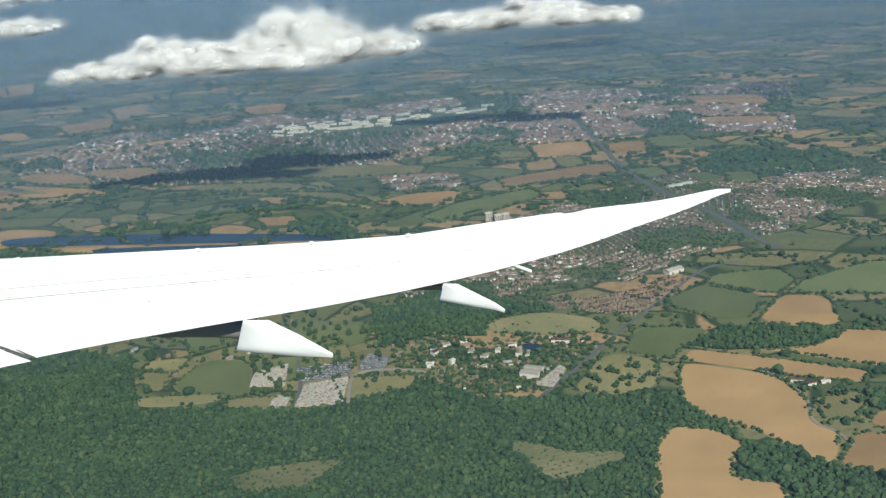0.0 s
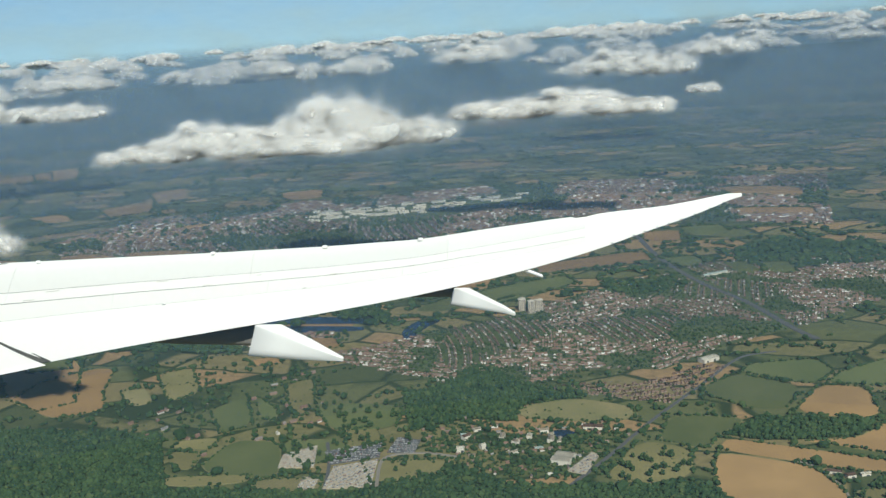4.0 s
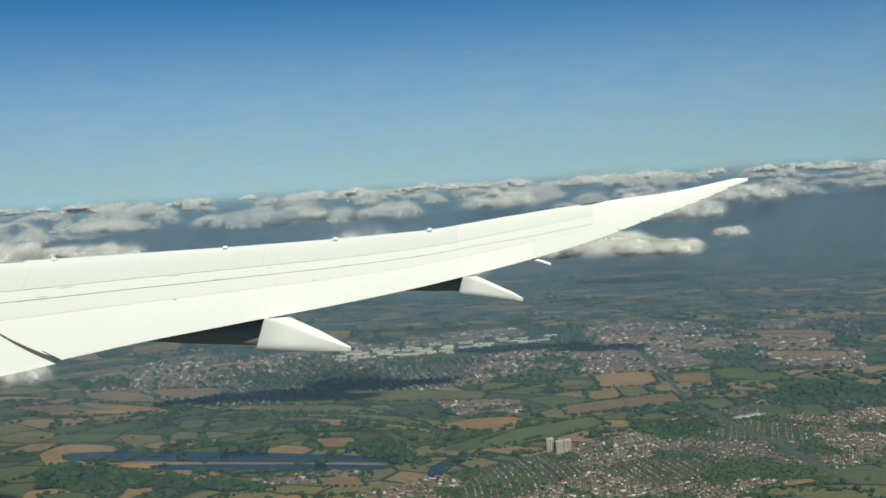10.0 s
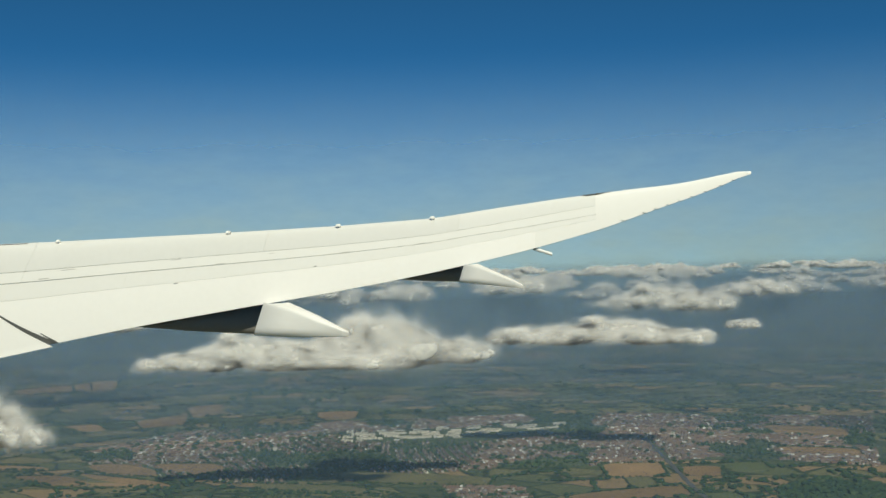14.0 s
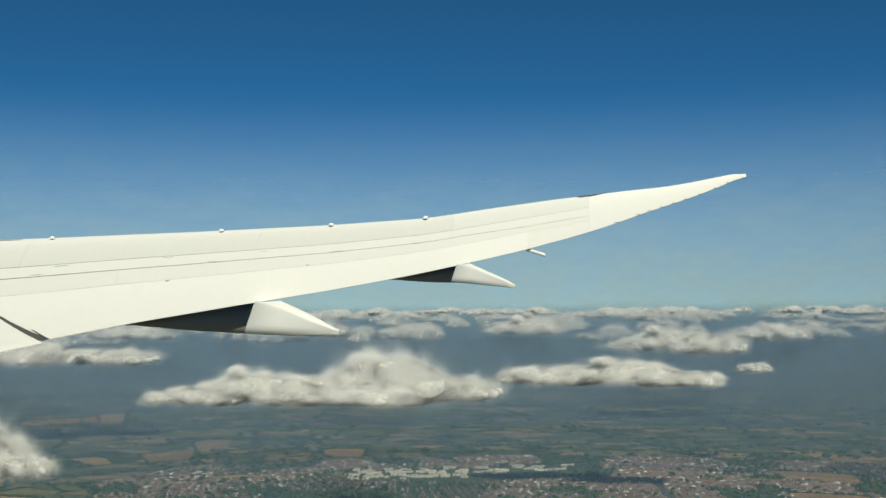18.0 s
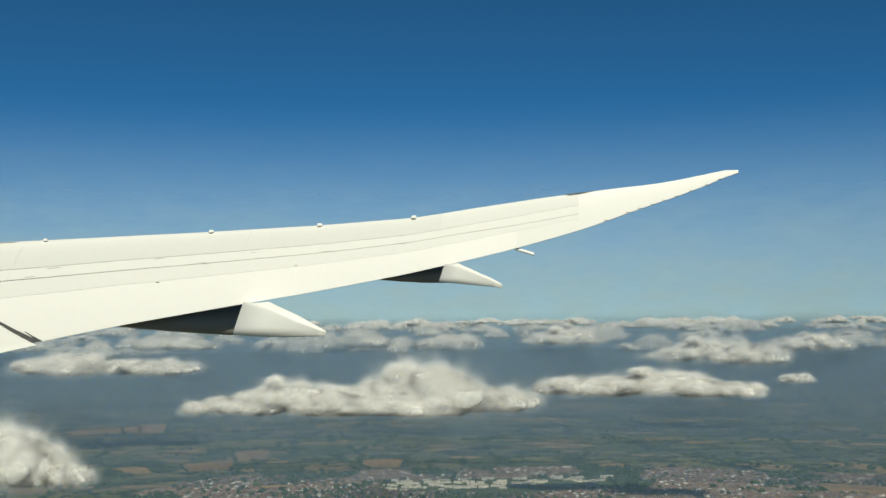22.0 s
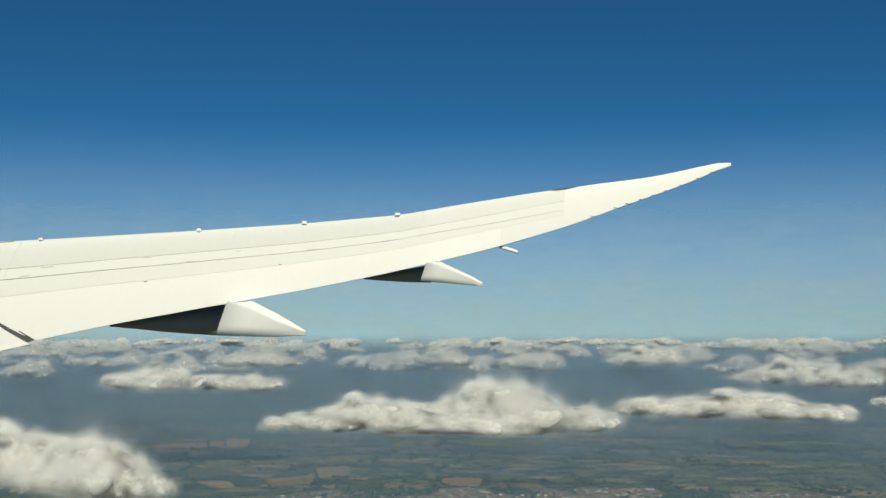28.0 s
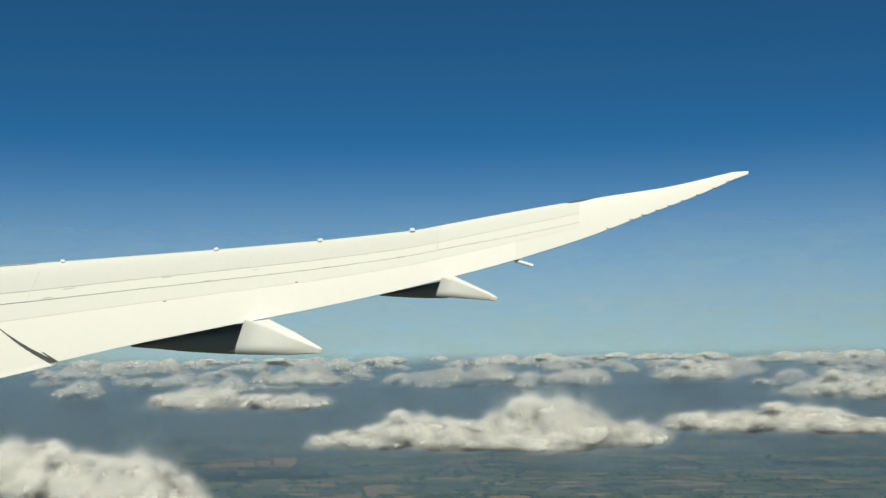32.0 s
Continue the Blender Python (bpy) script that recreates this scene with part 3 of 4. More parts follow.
field("pasture", [(8, 326),(22, 357),(39, 348),(37, 327),(23, 319),(16, 321)])
field("pasture", [(83, 312),(98, 317),(98, 307),(91, 296),(83, 298)])
field("scrub", [(-13, 287),(-9, 291),(6, 282),(21, 282),(21, 276),(6, 267),(-1, 265),(-11, 283)])
field("scrub", [(-96, 273),(-87, 278),(-69, 282),(-61, 282),(-70, 266),(-88, 264)])
field("pasture", [(-151, 359),(-151, 365),(-135, 368),(-136, 356)])
field("pasture", [(-151, 355),(-137, 353),(-137, 338),(-144, 340)])
field("grass", [(-135, 338),(-129, 365),(-110, 362),(-103, 331),(-112, 330)])
field("pasture", [(-144, 332),(-113, 333),(-114, 326),(-141, 324)])
field("meadow", [(-111, 327),(-103, 329),(-87, 329),(-86, 319),(-109, 320)])
field("grass", [(-105, 400),(-91, 402),(-69, 398),(-68, 377),(-80, 372),(-94, 374)])
field("stubble", [(-3, 744),(40, 746),(42, 698),(3, 696)])
field("stubble", [(-23, 642),(48, 674),(54, 642),(-18, 618)])
field("stubble", [(-95, 598),(-73, 616),(-48, 618),(-40, 603),(-63, 584),(-89, 591)])
field("stubble", [(-328, 741),(-278, 742),(-260, 714),(-279, 698),(-312, 714)])
field("stubble", [(-380, 734),(-350, 742),(-314, 715),(-302, 691),(-344, 701)])
field("stubble", [(-355, 672),(-303, 671),(-290, 661),(-329, 655)])
field("stubble", [(-469, 737),(-408, 728),(-392, 713),(-450, 716)])
field("wheat", [(-318, 556),(-314, 580),(-273, 570),(-271, 541),(-301, 531)])
field("wheat", [(-257, 523),(-255, 546),(-239, 547),(-230, 527),(-236, 519)])
field("grass", [(-64, 559),(-43, 589),(-1, 613),(5, 593),(-27, 560),(-51, 545)])
field("grass", [(57, 650),(79, 652),(82, 634),(67, 623)])
field("grass", [(79, 746),(109, 749),(112, 725),(87, 711)])
field("stubble", [(50, 733),(80, 736),(76, 700),(53, 701)])
field("pasture", [(-176, 642),(-122, 630),(-98, 604),(-131, 616),(-162, 632)])
field("meadow", [(-230, 673),(-160, 665),(-127, 640),(-180, 647),(-221, 654)])
field("pasture", [(-191, 713),(-120, 706),(-71, 694),(-71, 668),(-139, 672),(-169, 683)])
field("grass", [(-225, 633),(-176, 642),(-154, 633),(-186, 631)])
field("grass", [(-236, 556),(-212, 565),(-202, 544),(-219, 533)])
field("pasture", [(-282, 586),(-272, 590),(-258, 568),(-265, 564)])
field("stubble", [(-161, 575),(-138, 577),(-130, 560),(-151, 558)])
field("wheat", [(-245, 420),(-244, 440),(-226, 459),(-215, 457),(-207, 425),(-196, 403),(-215, 391)])
field("grass", [(-149, 398),(-138, 414),(-126, 380),(-137, 372)])
field("grass", [(-133, 413),(-120, 397),(-118, 383),(-125, 388)])
field("grass", [(-115, 365),(-86, 363),(-81, 346),(-96, 340)])
field("pasture", [(-88, 371),(-77, 377),(-71, 360),(-82, 350)])
field("pasture", [(-72, 367),(-58, 370),(-56, 356),(-68, 352)])
field("pasture", [(-76, 343),(-46, 343),(-45, 332),(-69, 324)])
field("meadow", [(-199, 424),(-190, 430),(-178, 410),(-186, 405)])
field("grass", [(-274, 477),(-251, 482),(-238, 460),(-257, 454)])
field("pasture", [(-190, 446),(-177, 457),(-161, 421),(-171, 409)])
field("pasture", [(-125, 428),(-114, 436),(-106, 402),(-115, 396)])
field("stubble", [(-140, 496),(-117, 499),(-111, 481),(-131, 480)])
field("stubble", [(-152, 464),(-140, 471),(-134, 458),(-146, 455)])
field("grass", [(92, 631),(107, 631),(111, 602),(97, 602)])
field("grass", [(110, 629),(131, 626),(130, 598),(116, 597)])
field("grass", [(-241, 655),(-210, 653),(-223, 644),(-239, 645)])
field("stubble", [(-372, 706),(-296, 677),(-278, 660),(-289, 655),(-347, 684)])
field("stubble", [(-419, 693),(-373, 696),(-337, 666),(-356, 655)])
field("stubble", [(-323, 843),(-299, 854),(-290, 827),(-310, 824)])
field("stubble", [(-501, 922),(-470, 940),(-440, 899),(-463, 892)])
field("stubble", [(130, 920),(196, 904),(190, 850),(137, 872)])
field("stubble", [(127, 814),(185, 803),(181, 771),(129, 783)])
field("pasture", [(-210, 648),(-107, 625),(-81, 595),(-195, 639)])
field("pasture", [(-157, 629),(-98, 593),(-89, 579),(-142, 616)])
field("stubble", [(-431, 1056), (-397, 1084), (-371, 996), (-391, 974)])
field("stubble", [(-282, 1010), (-236, 1023), (-226, 965), (-260, 960)])
field("stubble", [(-682, 1294), (-634, 1336), (-584, 1215), (-627, 1198)])
field("stubble", [(-729, 1232), (-657, 1297), (-616, 1217), (-685, 1172)])
field("stubble", [(-445, 960), (-400, 989), (-380, 933), (-410, 905)])
field("grass", [(-87, 545), (-53, 585), (-5, 619), (4, 603), (-27, 570), (-65, 540)])
field("stubble", [(-286, 481), (-272, 489), (-238, 472), (-214, 412), (-226, 402), (-248, 418)])

# outlines of towns, woods, water, roads and car parks, placed to fit the camera's view
town_near = [(-122, 470), (-101, 478), (-42, 520), (-3, 558), (26, 585), (78, 628), (128, 640), (205, 650), (190, 560), (150, 528), (109, 493), (66, 463), (38, 434), (2, 438), (-22, 411), (-56, 425), (-95, 449)]
town_far = [(-408, 775), (-367, 881), (-234, 943), (-39, 993), (232, 960), (181, 733), (88, 770), (8, 737), (-69, 725), (-144, 698), (-222, 670), (-351, 707)]
town_west = [(-373, 775),(-389, 820),(-311, 906),(-252, 796)]
industry = [(-214, 831), (-218, 877), (-154, 902), (-37, 923), (-34, 875), (-94, 830)]
village_a = [(-103, 665),(-51, 662),(-42, 629),(-86, 624)]
village_b = [(-91, 351),(-108, 332),(-140, 337),(-187, 392),(-158, 407),(-130, 434),(-113, 451)]
village_c = [(-173, 498),(-122, 509),(-114, 493),(-165, 485)]
park = [(-62, 370),(-42, 382),(-22, 371),(10, 375),(20, 368),(9, 330),(-5, 324),(-22, 327),(-50, 342)]
wood_main = [(-279, 388),(-161, 373),(-140, 322),(-84, 317),(-67, 320),(-61, 340),(-46, 342),(-21, 320),(7, 321),(15, 318),(38, 323),(44, 312),(56, 292),(54, 287),(36, 296),(31, 287),(23, 233),(20, 222),(-192, 225)]
wood_a = [(52, 361),(64, 374),(79, 375),(106, 369),(97, 357),(78, 354),(61, 355)]
wood_b = [(57, 284),(71, 279),(80, 267),(91, 262),(108, 257),(93, 219),(55, 221),(64, 256),(50, 265)]
wood_c = [(-71, 411),(-46, 425),(-23, 395),(-22, 377),(-42, 382),(-62, 370)]
wood_d = [(-42, 448),(-17, 415),(6, 402),(-17, 399),(-27, 382),(-59, 413)]
wood_e = [(100, 317),(124, 315),(118, 300),(99, 304)]
wood_f = [(16, 569),(23, 590),(60, 597),(64, 574),(43, 561)]
wood_g = [(-138, 557),(-120, 572),(-104, 558),(-101, 529),(-120, 531)]
wood_h = [(-246, 562),(-224, 570),(-183, 562),(-179, 546),(-230, 550)]
wood_i = [(-297, 516),(-289, 532),(-239, 511),(-197, 496),(-159, 487),(-160, 474),(-235, 489),(-268, 469)]
wood_j = [(102, 660),(137, 697),(161, 677),(192, 668),(184, 616),(105, 603)]
wood_k = [(62, 386),(65, 398),(76, 394),(75, 387)]
lake_a = [(-304, 556), (-272, 559), (-190, 549), (-105, 532), (-100, 523), (-116, 522), (-217, 533), (-293, 539)]
lake_b = [(-240, 529), (-109, 518), (-103, 509), (-131, 508), (-232, 518)]
river = [(-85, 501),(-81, 519),(-72, 530),(-66, 522),(-73, 512),(-78, 484)]
cp1 = [(-106, 350),(-95, 358),(-92, 338),(-105, 338)]
cp2 = [(-87, 340),(-91, 352),(-71, 360),(-70, 346)]
cp3 = [(-85, 320),(-85, 338),(-70, 344),(-69, 321)]
cp4 = [(-94, 320),(-94, 330),(-88, 329),(-88, 320)]
cp5 = [(-68, 350),(-66, 364),(-57, 361),(-58, 349)]
cp6 = [(-4, 331),(5, 347),(7, 343),(2, 328)]
road_main = [(-3, 320),(11, 344),(27, 374),(50, 412),(71, 446),(88, 454)]
motorway = [(34, 852),(46, 744),(57, 650),(73, 583),(91, 536),(103, 489),(110, 470)]
road_c = [(71, 336),(76, 331),(81, 313),(79, 297),(84, 289),(86, 280)]
road_d = [(-84, 317),(-87, 340),(-92, 361)]
road_e = [(-67, 321),(-68, 345),(-55, 349),(-42, 345)]


def ribbon(name, pts, width, mat, z, label, category):
    """A road or bank along a smooth line."""
    p = [Vector(q) for q in pts]
    line = []
    for i in range(len(p) - 1):
        a, b, c, d = p[max(i - 1, 0)], p[i], p[i + 1], p[min(i + 2, len(p) - 1)]
        for k in range(8):
            t = k / 8
            line.append(0.5 * (2 * b + (c - a) * t + (2 * a - 5 * b + 4 * c - d) * t * t + (3 * b - a - 3 * c + d) * t ** 3))
    line.append(p[-1])
    verts, quads = [], []
    for i, q in enumerate(line):
        d = (line[min(i + 1, len(line) - 1)] - line[max(i - 1, 0)]).normalized()
        s = Vector((-d.y, d.x)) * width / 2
        for e, h in ((-1.0, 0.0), (-0.9, z), (0.9, z), (1.0, 0.0)):
            verts.append((q.x + s.x * e, q.y + s.y * e, h))
    for i in range(len(line) - 1):
        for j in range(3):
            quads.append((i * 4 + j, i * 4 + j + 1, i * 4 + j + 5, i * 4 + j + 4))
    ob = new(name, mesh_of(name, verts, [quads], [mat]))
    return tagged(ob, label, category, kind="structure")


ribbon("road", road_main, 1.4, M_ASPHALT, 0.26, "grey tree-lined country road between fields", "road")
ribbon("road", motorway, 3.4, M_ASPHALT, 0.28, "wide grey dual carriageway through fields and town", "road")
ribbon("road", road_c, 0.9, M_GRAVEL, 0.27, "pale farm track beside a wheat field", "track")
ribbon("road", road_d, 1.3, M_ASPHALT, 0.26, "narrow grey service road by the car parks", "road")
ribbon("road", road_e, 1.3, M_GRAVEL, 0.27, "pale access road past the car park", "road")


def lake(name, poly, label):
    ob = new(name, slab(name, rounded(poly), M_WATER, -0.05, 0.30))
    tagged(ob, label, "water", kind="structure")


lake("water", lake_a, "long straight dark blue lake beside grass")
lake("water", lake_b, "narrow dark blue channel along the long lake")
lake("water", river, "bend of a dark river among trees")
bank = [(-290, 536), (-236, 531.5), (-180, 526), (-112, 520)]
ribbon("bank", bank, 3.2, M_FIELD["stubble"], 0.36, "pale grassy bank between two strips of water", "bank")


# ---- trees ----
def crown_shapes(level_of, count, seed):
    """Uneven leafy crowns, one unit wide, foot at zero."""
    rng = np.random.RandomState(seed)
    out = []
    for _ in range(count):
        bm = bmesh.new()
        bmesh.ops.create_icosphere(bm, subdivisions=level_of, radius=0.5)
        v = np.array([q.co[:] for q in bm.verts])
        f = np.array([[q.index for q in p.verts] for p in bm.faces])
        bm.free()
        lobes = rng.normal(size=(7, 3))
        lobes /= np.linalg.norm(lobes, axis=1)[:, None]
        g = 0.72 + 0.5 * np.max(v @ lobes.T * 2, axis=1)[:, None] ** 3 + rng.uniform(-0.12, 0.12, (len(v), 1))
        v = v * g
        v[:, 2] = v[:, 2] * 0.85 + 0.42
        out.append((v, f))
    return out


CROWN_FINE, CROWN_ROUGH = crown_shapes(2, 6, 3), crown_shapes(1, 6, 5)


def crowns(name, pts, size, label, fine=False, tall=1.0, mat=None):
    """Many crowns in one mesh."""
    shapes = CROWN_FINE if fine else CROWN_ROUGH
    rng = np.random.RandomState(len(pts) + 11)
    V, F, base = [], [], 0
    pick = rng.randint(0, len(shapes), len(pts))
    for k, (v, f) in enumerate(shapes):
        p = pts[pick == k]
        if not len(p):
            continue
        a, s = rng.uniform(0, 6.28, len(p)), size * rng.lognormal(0, 0.28, len(p))
        h = s * rng.uniform(0.8, 1.3, len(p)) * tall
        x = (v[None, :, 0] * np.cos(a)[:, None] - v[None, :, 1] * np.sin(a)[:, None]) * s[:, None] + p[:, 0][:, None]
        y = (v[None, :, 0] * np.sin(a)[:, None] + v[None, :, 1] * np.cos(a)[:, None]) * s[:, None] + p[:, 1][:, None]
        z = v[None, :, 2] * h[:, None] - 0.02
        V.append(np.stack([x, y, z], -1).reshape(-1, 3))
        F.append((f[None] + (np.arange(len(p)) * len(v))[:, None, None] + base).reshape(-1, 3))
        base += len(V[-1])
    me = mesh_of(name, np.concatenate(V), [np.concatenate(F)], [mat or M_LEAF])
    return tagged(new(name, me), label, "trees", kind="stuff")


POND = [(-10.5, 364.5), (-8.3, 367.5), (-5.8, 368.4), (-2.4, 367.1), (-0.6, 365.1), (-2.5, 361.3), (-5.2, 361.0), (-7.7, 361.0)]
CLEAR = [p for k, p in FIELDS] + [POND]
PARKS = [cp1, cp2, cp3, cp4, cp5, cp6]


def off_fields(pts, grow=()):
    keep = np.ones(len(pts), dtype=bool)
    for p in CLEAR + PARKS + list(grow):
        keep &= ~inside(p, pts)
    for line, w in ((road_main, 1.1), (road_d, 1.0), (road_e, 1.0), (motorway, 3.6)):
        q = np.array(line, float)
        for a, b in zip(q, q[1:]):
            t = np.clip(((pts - a) @ (b - a)) / ((b - a) @ (b - a)), 0, 1)
            keep &= np.linalg.norm(pts - (a + t[:, None] * (b - a)), axis=1) > w
    return pts[keep]


# Dark sheets under the woods paint the shade between the crowns.
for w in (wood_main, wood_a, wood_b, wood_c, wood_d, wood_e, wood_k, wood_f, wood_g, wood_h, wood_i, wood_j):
    tagged(new("wood_floor", slab("wood_floor", rounded(w, 1), M_FLOOR, -0.05, 0.018)), "wood floor with the trees' shade put into its dark colour", "ground", "wood floors", "structure")
crowns("woodland", off_fields(spread(wood_main, 1.12)), 1.5, "dense dark green broadleaf forest canopy", False, 0.85)
for w in (wood_a, wood_b, wood_c, wood_d, wood_e, wood_k):
    crowns("wood", off_fields(spread(w, 1.2)), 1.6, "dark green wood between fields", False)
for w in (wood_f, wood_g, wood_h, wood_i, wood_j):
    crowns("wood", off_fields(spread(w, 3.0)), 3.6, "distant dark green wood", False, 0.6)


def hedge_points():
    rng = np.random.RandomState(21)
    out = []
    for kind, poly in FIELDS:
        far = np.mean([p[1] for p in poly])
        for a, b in zip(poly, poly[1:] + poly[:1]):
            a, b = np.array(a, float), np.array(b, float)
            length = np.linalg.norm(b - a)
            if rng.rand() < 0.25:
                continue
            step = 1.2 if far < 450 else 2.2
            n = int(length / step)
            keep = rng.rand(n) < 0.8
            q = a + (b - a) * np.linspace(0, 1, n, endpoint=False)[:, None] + rng.normal(0, 0.35, (n, 2))
            out.append(q[keep])
    return np.concatenate(out)


bushes = np.concatenate([spread(p, 2.2 if k == "scrub" else 7.0, 3.0) for k, p in FIELDS if k in ("scrub", "pasture", "meadow") and p[0][1] < 460])
crowns("bushes", bushes, 0.75, "small dark bushes in rough grass", False, 0.8)
hp = hedge_points()
crowns("hedgerow", hp[hp[:, 1] < 450], 1.3, "dark hedgerows with small trees round the fields", False, 0.8)
crowns("hedgerow", hp[hp[:, 1] >= 450], 2.3, "distant hedgerows round fields", False, 0.6)


def country_trees():
    """Lines and clumps of trees over the open farmland."""
    rng = np.random.RandomState(8)
    out = []
    for _ in range(900):
        r, a = 300 * (1500 / 300) ** rng.rand(), rng.uniform(-0.76, 0.35)
        c = np.array((r * math.sin(a), r * math.cos(a)))
        d = rng.choice([0.35, 1.9]) + rng.normal(0, 0.25)
        n, step = rng.randint(5, 22), 1.6 + r * 0.0022
        q = c + np.outer(np.arange(n) * step, (math.cos(d), math.sin(d))) + rng.normal(0, 0.5 * step, (n, 2))
        out.append(q)
    q = off_fields(np.concatenate(out))
    for p in (town_near, town_far, park, lake_a, lake_b, industry):
        q = q[~inside(p, q)]
    return q


ct = country_trees()
dist = np.linalg.norm(ct, axis=1)
crowns("hedgerow", ct[dist < 520], 1.9, "lines of trees along lanes and ditches", False, 0.8)
crowns("hedgerow", ct[dist >= 520], 3.6, "far lines of trees over the farmland", False, 0.5)


def single_tree(size, seed):
    rng = random.Random(seed)
    t = thing("tree", "single round dark green broadleaf tree in pasture", "tree", group="field trees")
    bm = bmesh.new()
    bmesh.ops.create_cone(bm, cap_ends=True, segments=8, radius1=size * 0.07, radius2=size * 0.035, depth=size * 0.5, matrix=Matrix.Translation((0, 0, size * 0.25)))
    for k in range(4):
        a = k * 1.6 + rng.random()
        bmesh.ops.create_cone(bm, cap_ends=True, segments=5, radius1=size * 0.03, radius2=size * 0.012, depth=size * 0.4, matrix=Matrix.Translation((math.cos(a) * size * 0.1, math.sin(a) * size * 0.1, size * 0.5)) @ pose(0, 0, 0, 35 * math.sin(a), -35 * math.cos(a) * -1, 0))
    part("trunk", bm_mesh("trunk", bm, M_BARK), t)
    V, F, base = [], [], 0
    for k in range(22):
        v, f = CROWN_ROUGH[rng.randrange(6)]
        a, r, h = rng.uniform(0, 6.28), size * 0.34 * math.sqrt(rng.random()), rng.uniform(0.35, 0.95)
        s = size * rng.uniform(0.26, 0.46)
        V.append(v * s + np.array((math.cos(a) * r, math.sin(a) * r, size * (h - 0.12) - abs(r) * 0.3)))
        F.append(f + base)
        base += len(v)
    part("crown", mesh_of("crown", np.concatenate(V), [np.concatenate(F)], [M_LEAF]), t)
    return t


first = [single_tree(2.2, 5), single_tree(2.8, 9), single_tree(1.8, 14)]
spots = [q for i in (12, 13, 21, 45, 46, 47, 48) if i < len(FIELDS) for q in spread(FIELDS[i][1], 5.5, 2.5)][:90]
for k, q in enumerate(spots):
    m = Matrix.Translation((q[0], q[1], 0.1)) @ pose(0, 0, 0, 0, 0, 77 * k)
    if k < 3:
        first[k].matrix_basis = m
    else:
        copy_thing(first[k % 3], m)


# ---- houses ----
def house_arrays(w, d, h, r):
    """Walls and a gabled roof with eaves."""
    x, y = w / 2, d / 2
    v = [(-x, -y, 0), (x, -y, 0), (x, y, 0), (-x, y, 0), (-x, -y, h), (x, -y, h), (x, y, h), (-x, y, h), (-x, 0, r), (x, 0, r)]
    e = 0.08
    v += [(-x - e, -y - e, h - e * 0.7), (x + e, -y - e, h - e * 0.7), (x + e, 0, r + 0.05), (-x - e, 0, r + 0.05), (-x - e, y + e, h - e * 0.7), (x + e, y + e, h - e * 0.7)]
    quads = [(0, 1, 5, 4), (2, 3, 7, 6)]
    pent = [(1, 2, 6, 9, 5), (3, 0, 4, 8, 7)]
    roof = [(10, 11, 12, 13), (13, 12, 15, 14)]
    return np.array(v, float), quads, pent, roof


def house_block(name, pts, angles, sizes, label, z=0.0):
    """Many plain far houses in one mesh."""
    v0, quads, pent, roof = house_arrays(1, 1, 0.55, 0.95)
    n = len(pts)
    c, s = np.cos(angles)[:, None], np.sin(angles)[:, None]
    x, y = v0[None, :, 0] * sizes[:, 0][:, None], v0[None, :, 1] * sizes[:, 1][:, None]
    V = np.stack([x * c - y * s + pts[:, 0][:, None], x * s + y * c + pts[:, 1][:, None], v0[None, :, 2] * sizes[:, 2][:, None] + z], -1).reshape(-1, 3)
    off = (np.arange(n) * len(v0))[:, None, None]
    q, p, r = [(np.array(a)[None] + off).reshape(-1, len(a[0])) for a in (quads, pent, roof)]
    me = mesh_of(name, V, [q, p, r], [M_WALL, M_ROOF], np.concatenate([np.zeros(len(q) + len(p)), np.ones(len(r))]))
    return tagged(new(name, me), label, "houses", kind="stuff")


def street_plan(poly, along, across, turn, seed, fill=0.8):
    """Rows of houses back to back, with gaps; the streets bend."""
    rng = np.random.RandomState(seed)
    p = np.array(poly, float)
    mid, rad = p.mean(0), np.abs(p - p.mean(0)).max() * 1.4
    us, vs = np.arange(-rad, rad, along), np.arange(-rad, rad, across)
    g = np.stack(np.meshgrid(us, vs), -1)
    g[1::2, :, 1] -= across * 0.28
    g = g.reshape(-1, 2) + rng.normal(0, 0.10, (len(us) * len(vs), 2)) * along
    a = np.full(len(g), turn) + 0.55 * np.sin(g[:, 0] * 0.013 + seed) + 0.45 * np.sin(g[:, 1] * 0.011 + 2 * seed)
    bend = np.stack([12 * np.sin(g[:, 1] * 0.03 + seed), 12 * np.sin(g[:, 0] * 0.025 + seed)], -1)
    c, s = math.cos(turn), math.sin(turn)
    q = (g + bend) @ np.array([[c, s], [-s, c]]) + mid
    wave = np.sin(q[:, 0] * 0.09 + seed) + np.sin(q[:, 1] * 0.07) + np.sin((q[:, 0] + q[:, 1]) * 0.035)
    keep = inside(poly, q) & (rng.rand(len(q)) < fill) & (wave > -2.1)
    slope = turn + np.arctan2(12 * 0.025 * np.cos(g[:, 0] * 0.025 + seed), 1)
    return q[keep], slope[keep] + rng.choice([0, 0, 0, 0, 0, math.pi / 2], keep.sum())


def town(name, poly, along, across, turn, seed, size, label, trees, tree_size, fill=0.8):
    q, a = street_plan(poly, along, across, turn, seed, fill)
    keep = off_fields(q)
    ok = np.isin(q[:, 0], keep[:, 0])
    q, a = q[ok], a[ok]
    rng = np.random.RandomState(seed)
    sz = np.stack([rng.choice([1.0, 1.5, 1.6, 2.4], len(q)) * size, rng.uniform(0.85, 1.15, len(q)) * size, rng.uniform(0.85, 1.2, len(q)) * size], -1)
    house_block(name, q, a, sz, label)
    t = off_fields(spread(poly, trees, 0.9))
    crowns("garden_trees", t[np.random.RandomState(seed).rand(len(t)) < 0.85], tree_size, "dark green garden and street trees among houses", False, 0.8)


